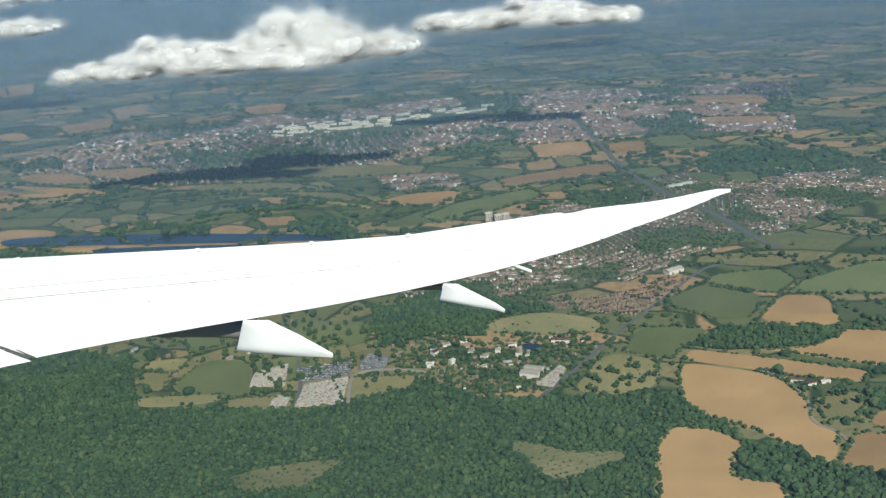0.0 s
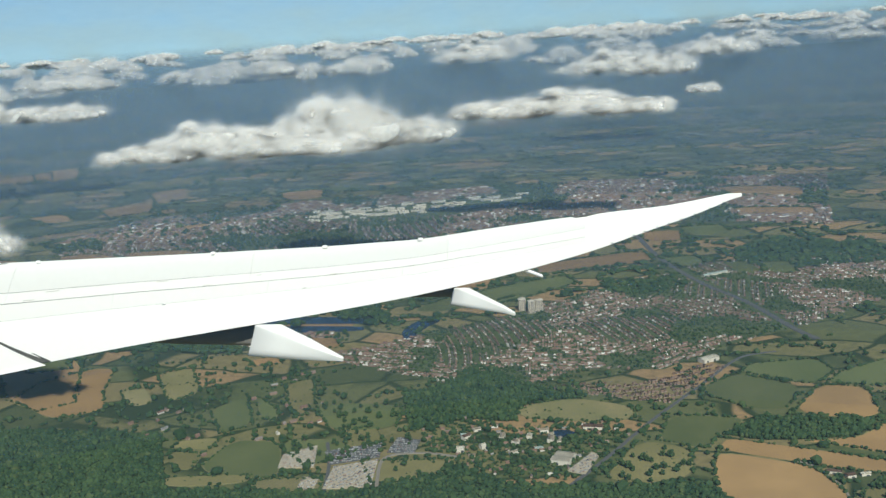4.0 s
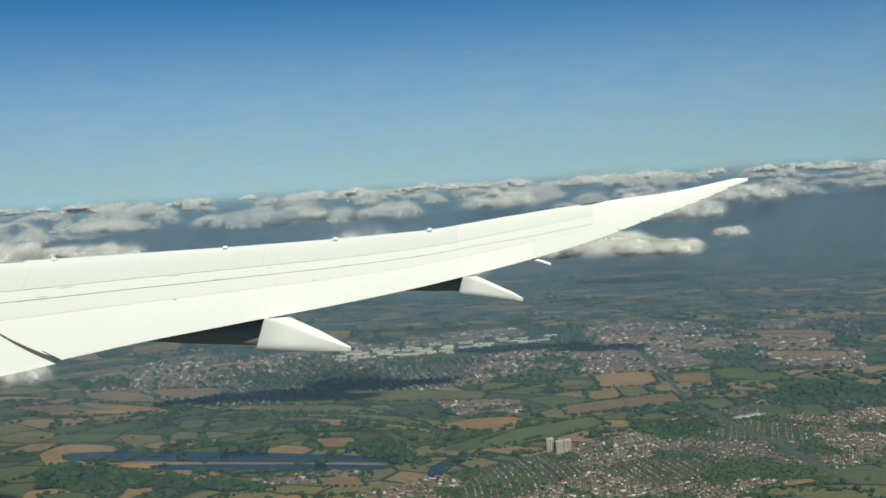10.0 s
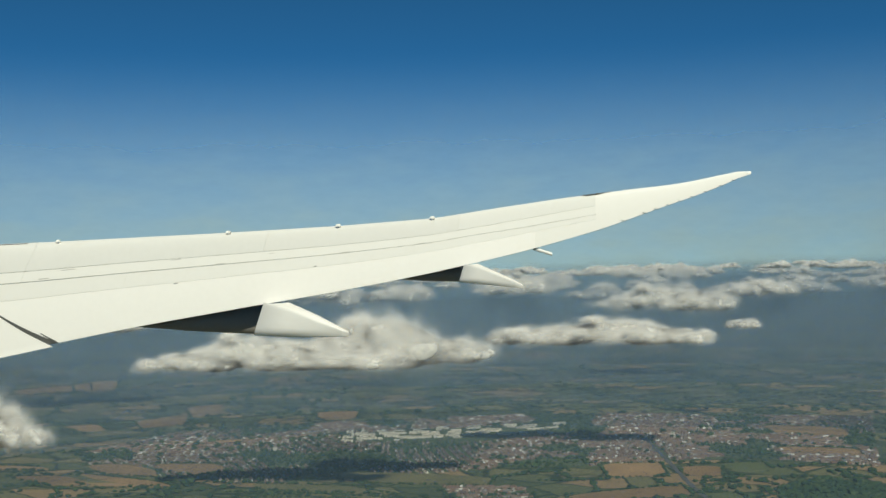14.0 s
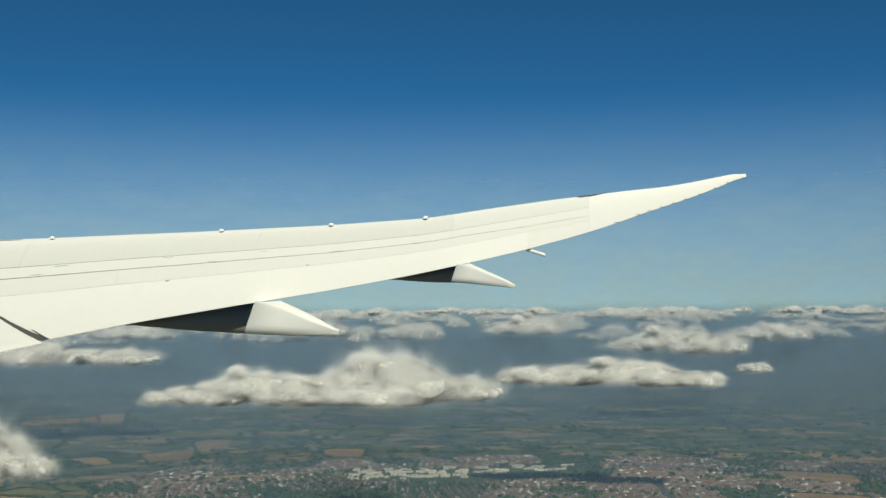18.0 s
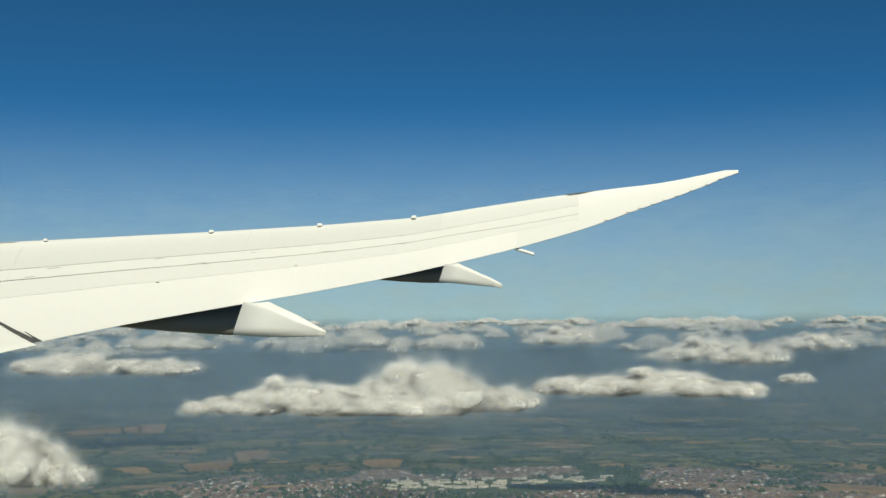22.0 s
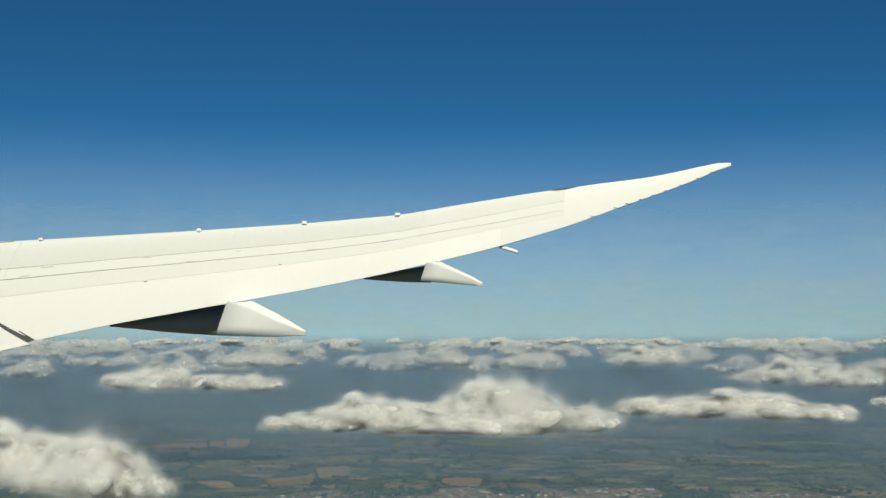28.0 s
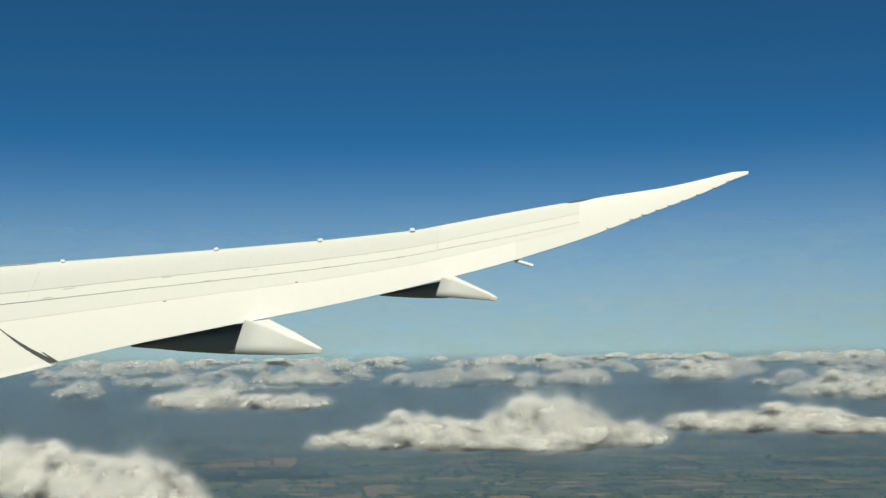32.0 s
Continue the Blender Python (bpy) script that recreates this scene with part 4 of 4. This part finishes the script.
near_edge = [(-11, 414), (10, 403), (36, 393), (51, 415), (65, 436), (54, 438), (27, 417), (-1, 418)]


def leafiness(q, span, seed):
    """Where a town is green: parks, commons and leafy streets."""
    return np.array([noise.fractal(Vector((x / span, y / span, seed)), 1.0, 2.0, 3) for x, y in q])


def districts(poly, count, along, across, size, seed, label, tree_step, tree_size, leafy_south):
    """A town of many small quarters, each with its own straight streets, rows of houses on both sides, gardens and parks."""
    rng = np.random.RandomState(seed)
    p = np.array(poly, float)
    mid, rad = p.mean(0), np.abs(p - p.mean(0)).max() * 1.1
    cores = spread(poly, rad * 2.2 / math.sqrt(count * 1.6), 0.4)
    pts, ang, roads, span = [], [], [], size * 36
    for k, c in enumerate(cores):
        reach = rad * 2.4 / math.sqrt(count)
        turn = 0.45 + rng.normal(0, 0.45) + (math.pi / 2 if rng.rand() < 0.3 else 0.0)
        us, vs = np.arange(-reach, reach, along), np.arange(-reach, reach, across)
        g = np.stack(np.meshgrid(us, vs), -1).reshape(-1, 2)
        bow = rng.uniform(-0.006, 0.006)
        g[:, 1] += bow * g[:, 0] ** 2 * 0.5
        rot = np.array([[math.cos(turn), math.sin(turn)], [-math.sin(turn), math.cos(turn)]])
        for off in (0.0, -0.2, 0.2):
            h = g + [[0.0, off * across]]
            if off:
                h = h + rng.normal(0, 0.05, h.shape) * along
            w = h @ rot + c
            own = np.argmin(((w[:, None] - cores[None]) ** 2).sum(-1), axis=1) == k
            w = w[own & inside(poly, w)]
            if not len(w):
                continue
            w = w[leafiness(w, span, seed) < (0.15 if off else 0.25)]
            if off:
                if leafy_south:
                    w = w[rng.rand(len(w)) < np.clip(0.25 + (w[:, 1] - leafy_south) / 60, 0.22, 0.80)]
                pts.append(w)
                ang.append(np.full(len(w), turn) + rng.normal(0, 0.04, len(w)))
            else:
                roads.append((w, turn))
    q, a = np.concatenate(pts), np.concatenate(ang)
    ok = np.isin(q[:, 0], off_fields(q)[:, 0]) & ~inside(near_edge, q) & ~inside(industry, q)
    q, a = q[ok], a[ok]
    kind = leafiness(q, span * 0.4, seed + 9)
    sz = np.stack([np.where(kind > -0.05, 1.3, 0.85) * rng.uniform(0.85, 1.15, len(q)) * size, rng.uniform(0.75, 1.0, len(q)) * size, rng.uniform(0.8, 1.15, len(q)) * size], -1)
    house_block("houses", q, a, sz, label)
    V, F = [], []
    for w, turn in roads:
        w = off_fields(w)
        d, n = np.array((math.cos(turn), math.sin(turn))) * along * 0.53, np.array((-math.sin(turn), math.cos(turn))) * size * 0.3
        for x in w:
            F.append(tuple(range(len(V), len(V) + 4)))
            V += [(*(x + e), 0.14) for e in (-d - n, d - n, d + n, -d + n)]
    tagged(new("streets", mesh_of("streets", V, [F], [M_STREET])), "grid of narrow grey streets between rows of houses", "streets", kind="stuff")
    t = off_fields(spread(poly, tree_step, 0.9))
    leaf = leafiness(t, span, seed)
    if leafy_south:
        leaf = leaf + np.clip((leafy_south + 40 - t[:, 1]) / 70, 0, 0.6)
    t = t[(rng.rand(len(t)) < np.clip(0.5 + leaf * 1.6, 0.2, 0.97)) & ~inside(industry, t)]
    crowns("garden_trees", t, tree_size, "dark green garden, street and park trees among houses", False, 0.8)
    bm = bmesh.new()
    bm.faces.new([bm.verts.new((x, y, 0.09)) for x, y in poly])
    bmesh.ops.triangulate(bm, faces=bm.faces[:])
    tagged(new("gardens", bm_mesh("gardens", bm, M_GARDEN)), "dull green gardens and lawns of a town", "gardens", kind="structure")


districts(town_near, 44, 1.35, 7.0, 1.02, 3, "dense suburb of brick houses with tiled roofs", 1.9, 1.1, 407)
districts(town_far, 40, 2.7, 10.5, 2.0, 5, "far town of pale and red roofs", 4.6, 2.6, 0)
town("houses", town_west, 3.4, 6.0, 0.2, 6, 2.0, "far village of red roofs", 8.0, 3.6, 0.5)
town("houses", village_a, 2.6, 4.6, 0.3, 7, 1.7, "compact village of pale houses among fields", 8.0, 2.6, 0.7)
town("houses", village_b, 4.5, 9.0, 0.8, 8, 1.2, "scattered houses with gardens along lanes", 6.0, 1.6, 0.35)
town("houses", village_c, 2.0, 3.2, 0.2, 9, 1.3, "rows of white mobile homes and cabins", 6.0, 2.0, 0.8)
town("houses", park, 3.4, 4.5, 0.4, 10, 0.95, "mixed low buildings of a leisure park", 1.7, 1.45, 0.30)


def house(w, d, h, r, label):
    t = thing("house", label, "house", group="suburban houses")
    v, quads, pent, roof = house_arrays(w, d, h, r)
    part("wall", mesh_of("wall", v[:10], [np.array(quads), np.array(pent)], [M_WALL]), t)
    bm = bmesh.new()
    vs = [bm.verts.new(p) for p in v[10:]]
    for q in roof:
        bm.faces.new([vs[i - 10] for i in q])
    bmesh.ops.solidify(bm, geom=bm.faces[:], thickness=0.05)
    part("roof", bm_mesh("roof", bm, M_ROOF), t)
    part("chimney", bm_mesh("chimney", box_bm(0.09, 0.08, 0.22, 0.01, (w * 0.3, 0.0, r + 0.06)), M_WALL), t)
    for s in (-1, 1):
        part("window", bm_mesh("window", box_bm(0.13, 0.02, 0.11, 0.004, (s * w * 0.25, -d / 2, h * 0.65)), M_WINDOW), t)
    part("door", bm_mesh("door", box_bm(0.1, 0.02, 0.2, 0.004, (0, -d / 2, 0.1)), M_WINDOW), t)
    return t


kinds = [house(0.95, 0.78, 0.5, 0.82, "detached brick house with a red tiled roof"), house(1.4, 0.78, 0.52, 0.84, "semi-detached pair with a brown tiled roof"), house(0.8, 0.9, 0.46, 0.78, "small pale rendered house with a tiled roof")]
q, a = street_plan(near_edge, 1.7, 3.0, 0.45, 4, 0.9)
for k, (p, r) in enumerate(zip(q[:240], a)):
    m = Matrix.Translation((p[0], p[1], 0)) @ Matrix.Rotation(r, 4, "Z")
    if k < 3:
        kinds[k].matrix_basis = m
    else:
        copy_thing(kinds[k % 3], m)


# ---- larger buildings ----
def shed(x, y, w, d, h, turn, label, roofmat=None, category="warehouse"):
    t = thing("warehouse" if category == "warehouse" else category.replace(" ", "_"), label, category, (x, y, 0), "large buildings")
    t.rotation_euler = (0, 0, radians(turn))
    part("wall", bm_mesh("wall", box_bm(w, d, h, 0.05, (0, 0, h / 2)), M_SHED), t)
    n = max(1, int(d / 4))
    for i in range(n):
        y0 = -d / 2 + d * (i + 0.5) / n
        v, _, pent, roof = house_arrays(w + 0.2, d / n, 0.0, h * 0.22)
        bm = bmesh.new()
        vs = [bm.verts.new((p[0], p[1] + y0, p[2] + h + 0.06)) for p in v[10:]]
        for f in roof:
            bm.faces.new([vs[j - 10] for j in f])
        bmesh.ops.solidify(bm, geom=bm.faces[:], thickness=0.06)
        part("roof", bm_mesh("roof", bm, roofmat or M_SHEDROOF), t)
    for i in range(max(1, int(w / 4))):
        part("loading_door", bm_mesh("loading_door", box_bm(1.0, 0.06, h * 0.55, 0.01, (-w / 2 + 2 + i * 4, -d / 2, h * 0.28)), M_WINDOW), t)
    return t


rng = random.Random(12)
for k in range(84):
    s = k / 83
    x = -212 + 176 * s + rng.uniform(-5, 5)
    y = 842 + 42 * s + rng.choice([-12, 0, 0, 12, 24, 38]) + rng.uniform(-4, 4)
    shed(x, y, rng.uniform(3, 12), rng.uniform(3, 6), rng.uniform(1.0, 1.9), rng.uniform(-5, 25), "long pale industrial warehouse with a white roof")
shed(58, 444, 8.5, 4.2, 1.6, 35, "large white-roofed building among houses")
shed(83, 600, 17, 3.4, 1.2, 32, "row of pale glasshouses beside fields", M_GLASS, "greenhouse")
shed(-5, 340, 6.5, 8, 1.7, -20, "large grey flat exhibition hall in the leisure park", M_SHED)
shed(6, 369, 7, 3.2, 1.2, -8, "long low building with an orange-tan roof", M_ROOF)
shed(81, 326, 4.2, 2.0, 1.0, -15, "farm barn with a red-brown roof", M_ROOF, "barn")
shed(85, 323, 3.2, 2.4, 1.0, 20, "farm barn with a reddish roof", M_ROOF, "barn")
shed(90, 324, 3.0, 1.6, 0.9, 10, "small grey farm shed", None, "barn")
for k in range(14):
    shed(rng.uniform(-45, 8), rng.uniform(346, 370), rng.uniform(1.6, 4.2), rng.uniform(1.4, 2.6), rng.uniform(0.8, 1.6), rng.uniform(0, 90), "small pale pavilion among trees", rng.choice([None, M_CONCRETE, M_ROOF, M_GLASS]), "pavilion")


def tower(x, y, turn):
    t = thing("tower_block", "cream concrete block of flats with rows of windows", "tower block", (x, y, 0), "tower blocks")
    t.rotation_euler = (0, 0, radians(turn))
    part("wall", bm_mesh("wall", box_bm(3.6, 3.0, 6.4, 0.05, (0, 0, 3.2)), M_CONCRETE), t)
    part("roof", bm_mesh("roof", box_bm(3.8, 3.2, 0.2, 0.03, (0, 0, 6.5)), M_SHED), t)
    part("lift_house", bm_mesh("lift_house", box_bm(1.2, 1.0, 0.6, 0.03, (0.3, 0, 6.9)), M_CONCRETE), t)
    for f in range(8):
        for i in (-1, 0, 1):
            part("window", bm_mesh("window", box_bm(0.7, 0.06, 0.36, 0.01, (i * 1.1, -1.5, 0.6 + f * 0.74)), M_WINDOW), t)


for x, y, r in ((-25, 537, 10), (-20, 532, 12), (-16, 534, 8)):
    tower(x, y, r)


# ---- car parks ----
def car_park(poly, mat, seed, turn, label):
    tagged(new("car_park", slab("car_park", [Vector(p) for p in poly], mat, -0.05, 0.30)), label, "car park", "car parks", "structure")
    rng = np.random.RandomState(seed)
    p = np.array(poly, float)
    mid = p.mean(0)
    us, vs = np.arange(-22, 22, 0.40), np.arange(-22, 22, 1.05)
    g = np.stack(np.meshgrid(us, vs), -1)
    g[1::2, :, 1] -= 0.42
    g = g.reshape(-1, 2) + rng.normal(0, 0.03, (len(us) * len(vs), 2))
    c, s = math.cos(turn), math.sin(turn)
    q = g @ np.array([[c, s], [-s, c]]) + mid
    q = q[inside(poly, q) & (rng.rand(len(q)) < 0.68)]
    prof = [(-0.28, 0.03), (-0.28, 0.12), (-0.18, 0.14), (-0.1, 0.20), (0.1, 0.20), (0.17, 0.13), (0.28, 0.11), (0.28, 0.03)]
    v0 = np.array([(w, u, z + 0.29) for w in (-0.11, 0.11) for u, z in prof])
    k = len(prof)
    quads = np.array([(i, (i + 1) % k, (i + 1) % k + k, i + k) for i in range(k)])
    ends = np.array([list(range(k)), [k + i for i in range(k)][::-1]])
    a = np.full(len(q), turn) + rng.normal(0, 0.03, len(q))
    x = v0[None, :, 0] * np.cos(a)[:, None] - v0[None, :, 1] * np.sin(a)[:, None] + q[:, 0][:, None]
    y = v0[None, :, 0] * np.sin(a)[:, None] + v0[None, :, 1] * np.cos(a)[:, None] + q[:, 1][:, None]
    V = np.stack([x, y, np.broadcast_to(v0[None, :, 2], x.shape)], -1).reshape(-1, 3)
    off = (np.arange(len(q)) * 2 * k)[:, None, None]
    me = mesh_of("parked_cars", V, [(quads[None] + off).reshape(-1, 4), (ends[None] + off).reshape(-1, k)], [M_CAR])
    tagged(new("parked_cars", me), "rows of white, silver and dark parked cars", "cars", kind="stuff")


for k, p in enumerate(PARKS):
    car_park(p, M_ASPHALT if k in (1, 4) else M_SAND, k, (0.1, -0.15, 0.95, 0.9, 0.2, 0.6)[k], "busy open car park in marked rows")


tagged(new("pond", slab("pond", [Vector(p) for p in POND], M_WATER, -0.05, 0.16)), "dark pond among trees in the leisure park", "pond", kind="structure")


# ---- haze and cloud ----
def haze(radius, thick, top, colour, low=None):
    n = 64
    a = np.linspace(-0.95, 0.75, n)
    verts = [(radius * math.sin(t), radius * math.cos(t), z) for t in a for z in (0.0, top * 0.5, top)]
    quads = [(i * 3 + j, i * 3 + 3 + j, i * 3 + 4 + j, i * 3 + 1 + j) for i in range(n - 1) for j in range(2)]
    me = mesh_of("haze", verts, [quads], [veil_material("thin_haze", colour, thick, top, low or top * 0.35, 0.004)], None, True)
    tagged(new("haze", me), "tinted see-through sheet standing in for distant haze", "haze", kind="structure")


# Distance haze is put into a row of tinted sheets, one behind another.
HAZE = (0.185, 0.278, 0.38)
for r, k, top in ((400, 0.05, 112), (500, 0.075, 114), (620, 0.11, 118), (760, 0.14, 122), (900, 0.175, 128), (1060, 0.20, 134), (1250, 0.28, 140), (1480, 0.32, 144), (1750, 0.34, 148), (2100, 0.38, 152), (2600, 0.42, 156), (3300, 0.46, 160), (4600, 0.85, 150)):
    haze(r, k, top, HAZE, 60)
# Tall pale sheet added to whiten the sky low over the horizon.
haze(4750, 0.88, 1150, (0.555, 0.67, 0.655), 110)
# Level tinted sheet added to lift the dark tones of the ground.
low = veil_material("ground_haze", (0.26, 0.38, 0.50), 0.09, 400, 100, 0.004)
tagged(new("haze", mesh_of("haze", [(-1500, -300, 45), (1500, -300, 45), (1500, 2500, 45), (-1500, 2500, 45)], [[(0, 1, 2, 3)]], [low])), "tinted see-through sheet standing in for haze over the fields", "haze", kind="structure")

M_HEART = cloud_material("cloud_heart")
M_FRINGE = cloud_material("cloud_fringe", 0.34, 0.68, 0.38, 0.5)
M_WISP = cloud_material("cloud_wisp", 0.40, 0.70, 0.16, 0.0)


def scraps(name, puffs, each, near, far, small, large, mat, seed, low):
    """Soft scraps of mist round the puffs of a cloud: thick in their middle, nothing at the rim. They are turned to
    camera and sun and shaded by bent normals.
    """
    r = np.random.RandomState(seed)
    p = np.repeat(np.array(puffs), each, axis=0)
    n = len(p)
    way = r.normal(size=(n, 3))
    way /= np.linalg.norm(way, axis=1)[:, None]
    way[:, 2] = np.abs(way[:, 2]) * np.where(r.random_sample(n) < 0.8, 1, -0.6)
    mid = p[:, :3] + way * p[:, 3:4] * r.uniform(near, far, (n, 1))
    keep = mid[:, 2] > low
    p, way, mid = p[keep], way[keep], mid[keep]
    n = len(p)
    # Every scrap is turned roughly towards the camera and the sun to fit the view.
    face = r.normal(size=(n, 3)) * 0.32 + np.array((0.1, -0.85, 0.5))
    face /= np.linalg.norm(face, axis=1)[:, None]
    u = np.cross(face, r.normal(size=(n, 3)))
    u /= np.linalg.norm(u, axis=1)[:, None]
    v = np.cross(face, u)
    size = p[:, 3] * r.uniform(small, large, n)
    rim = [mid + (u * math.cos(k * math.pi / 5) + v * math.sin(k * math.pi / 5) * 0.8) * (size * r.uniform(0.8, 1.2, n))[:, None] for k in range(10)]
    verts = np.stack([mid] + rim, axis=1).reshape(-1, 3)
    tris = (np.array([(0, 1 + k, 1 + (k + 1) % 10) for k in range(10)])[None] + np.arange(n)[:, None, None] * 11).reshape(-1, 3)
    me = mesh_of(name, verts, [tris], [mat], None, True)
    att = me.attributes.new("thickness", "FLOAT", "POINT")
    full = np.zeros((n, 11))
    full[:, 0] = np.clip(0.12 + mid[:, 2] / 0.13, 0.08, 1.0) * np.clip(1.15 - (np.abs(mid[:, 0]) / 0.48) ** 2, 0.12, 1.0)
    att.data.foreach_set("value", full.ravel())
    # Bent normals put a dome's soft light and shade onto the flat scraps.
    bow = (mid - p[:, 4:7]) / p[:, 7:8]
    bow[:, 1], bow[:, 2] = -0.7 * np.abs(bow[:, 1]), np.maximum(bow[:, 2], -0.3)
    lit = np.repeat(bow * 0.5 + way * 0.04 + np.array((0.15, -0.6, 0.45)), 11, axis=0)
    lit /= np.linalg.norm(lit, axis=1)[:, None]
    me.normals_split_custom_set_from_vertices(lit.tolist())
    return me


def cloud_shape(seed, domes, tall, each, mats):
    """A cumulus: domes of puffs over a flat base, each puff a heap of soft scraps of mist, thinner outside. Unit size."""
    rng = random.Random(seed)
    heaps = []
    for k in range(domes):
        x = -0.36 + 0.72 * (k + rng.uniform(0.2, 0.8)) / domes
        mid = 1 - (abs(x) / 0.5) ** 1.6
        heaps.append((x, rng.uniform(-0.2, 0.2), rng.uniform(0.11, 0.17) * (0.85 + 0.35 * mid), tall * rng.uniform(0.35, 1.0) * (0.35 + 0.75 * mid)))
    puffs = []
    for k in range(domes * 13):
        hx, hy, hr, hh = heaps[k % domes]
        a, up = rng.uniform(0, 6.28), rng.random() ** 0.8
        s = hr * rng.uniform(0.36, 0.72) * (1 - 0.4 * up)
        r = hr * (0.35 + 0.75 * rng.random()) * math.sqrt(max(0.02, 1 - up * up * 0.95))
        p = (hx + math.cos(a) * r * 1.25, hy + math.sin(a) * r, s * 0.5 + up * hh)
        puffs.append((*p, s, hx, hy, hh * 0.4, max(hr, hh * 0.6)))
    bm = bmesh.new()
    for x, y, z, r, *_ in puffs:
        if z > 0.05 and abs(x) < 0.42:
            bmesh.ops.create_icosphere(bm, subdivisions=2, radius=r * 0.62, matrix=Matrix.Translation((x, y, z + r * 0.1)))
    me = bpy.data.meshes.new("cloud_base")
    bm.to_mesh(me)
    bm.free()
    ob = new("cloud_base", me)
    melt, even = ob.modifiers.new("melt", "REMESH"), ob.modifiers.new("even", "SMOOTH")
    melt.mode, melt.voxel_size = "VOXEL", 0.025
    even.factor, even.iterations = 0.7, 22
    heart = bpy.data.meshes.new_from_object(ob.evaluated_get(bpy.context.evaluated_depsgraph_get()))
    bpy.data.objects.remove(ob)
    heart.materials.clear()
    heart.materials.append(M_HEART)
    heart.polygons.foreach_set("use_smooth", np.full(len(heart.polygons), True))
    return [heart, scraps("fringe", puffs, each, 0.45, 0.95, 0.8, 1.5, mats[0], seed, -0.04), scraps("wisp", puffs, each, 0.5, 1.25, 1.1, 2.3, mats[1], seed + 1, -0.06)]


PLAN = ((6, 0.30), (8, 0.20), (5, 0.26), (8, 0.15), (6, 0.24), (7, 0.18))
SHAPES = [cloud_shape(40 + k, n, f, 13, (M_FRINGE, M_WISP)) for k, (n, f) in enumerate(PLAN)]
FAR_SHAPES = [cloud_shape(60 + k, n, f, 9, (M_FRINGE, M_WISP)) for k, (n, f) in enumerate(PLAN)]


def cloud(x, y, z, w, d, h, k, turn, label, shapes):
    """w and d across, h from the flat base to the highest dome."""
    t = thing("cloud", label, "cloud", (x, y, z), "cumulus clouds")
    for name, me in zip(("heart", "fringe", "wisp"), shapes[k % len(shapes)]):
        p = part(name, me, t)
        p.rotation_euler = (0, 0, turn)
    t.scale = (w, d, h / (PLAN[k % len(PLAN)][1] + 0.06))
    return t


NEAR = "low white cumulus cloud with grey underside"
for x, y, w, d, h, k in ((4, 756, 118, 80, 21, 0), (-44, 758, 84, 60, 12, 3), (52, 748, 70, 50, 10, 1),
                         (-132, 620, 92, 44, 31, 4), (-174, 606, 84, 40, 18, 2), (-206, 588, 96, 40, 24, 0), (-150, 590, 110, 36, 11, 1), (-96, 626, 70, 34, 13, 3), (-240, 582, 64, 34, 12, 5),
                         (-222, 336, 62, 56, 20, 4), (-262, 350, 70, 60, 22, 0), (-196, 330, 30, 30, 11, 2), (-300, 372, 70, 60, 20, 1),
                         (-580, 990, 150, 90, 22, 1), (-505, 1010, 110, 80, 15, 3), (64, 1262, 150, 110, 34, 0), (118, 1250, 90, 70, 20, 3),
                         (255, 1700, 120, 100, 30, 2), (120, 905, 34, 26, 7, 3), (-860, 1830, 190, 120, 27, 5), (-560, 2050, 150, 100, 30, 4), (-160, 2050, 190, 120, 40, 0),
                         (-330, 1760, 130, 90, 26, 1)):
    cloud(x, y, 82, w, d, h, k, 0.25 * math.sin(x), NEAR, SHAPES)
rng = random.Random(77)
for k in range(275):
    u = rng.random() ** 2.2
    r = 4200 - 2200 * u
    a = rng.uniform(-0.78, 0.42)
    w = r * rng.uniform(0.016, 0.042) * (1 + 0.5 * u)
    h = r * rng.uniform(0.0035, 0.0065) * (1 + 1.2 * u)
    base = 137 - h - r * (rng.uniform(0.0, 0.003) + 0.021 * u)
    cloud(r * math.sin(a), r * math.cos(a), base, w, w * rng.uniform(0.6, 1.0), h, k, rng.uniform(-0.3, 0.3), "distant white cumulus cloud in a broken layer", FAR_SHAPES)
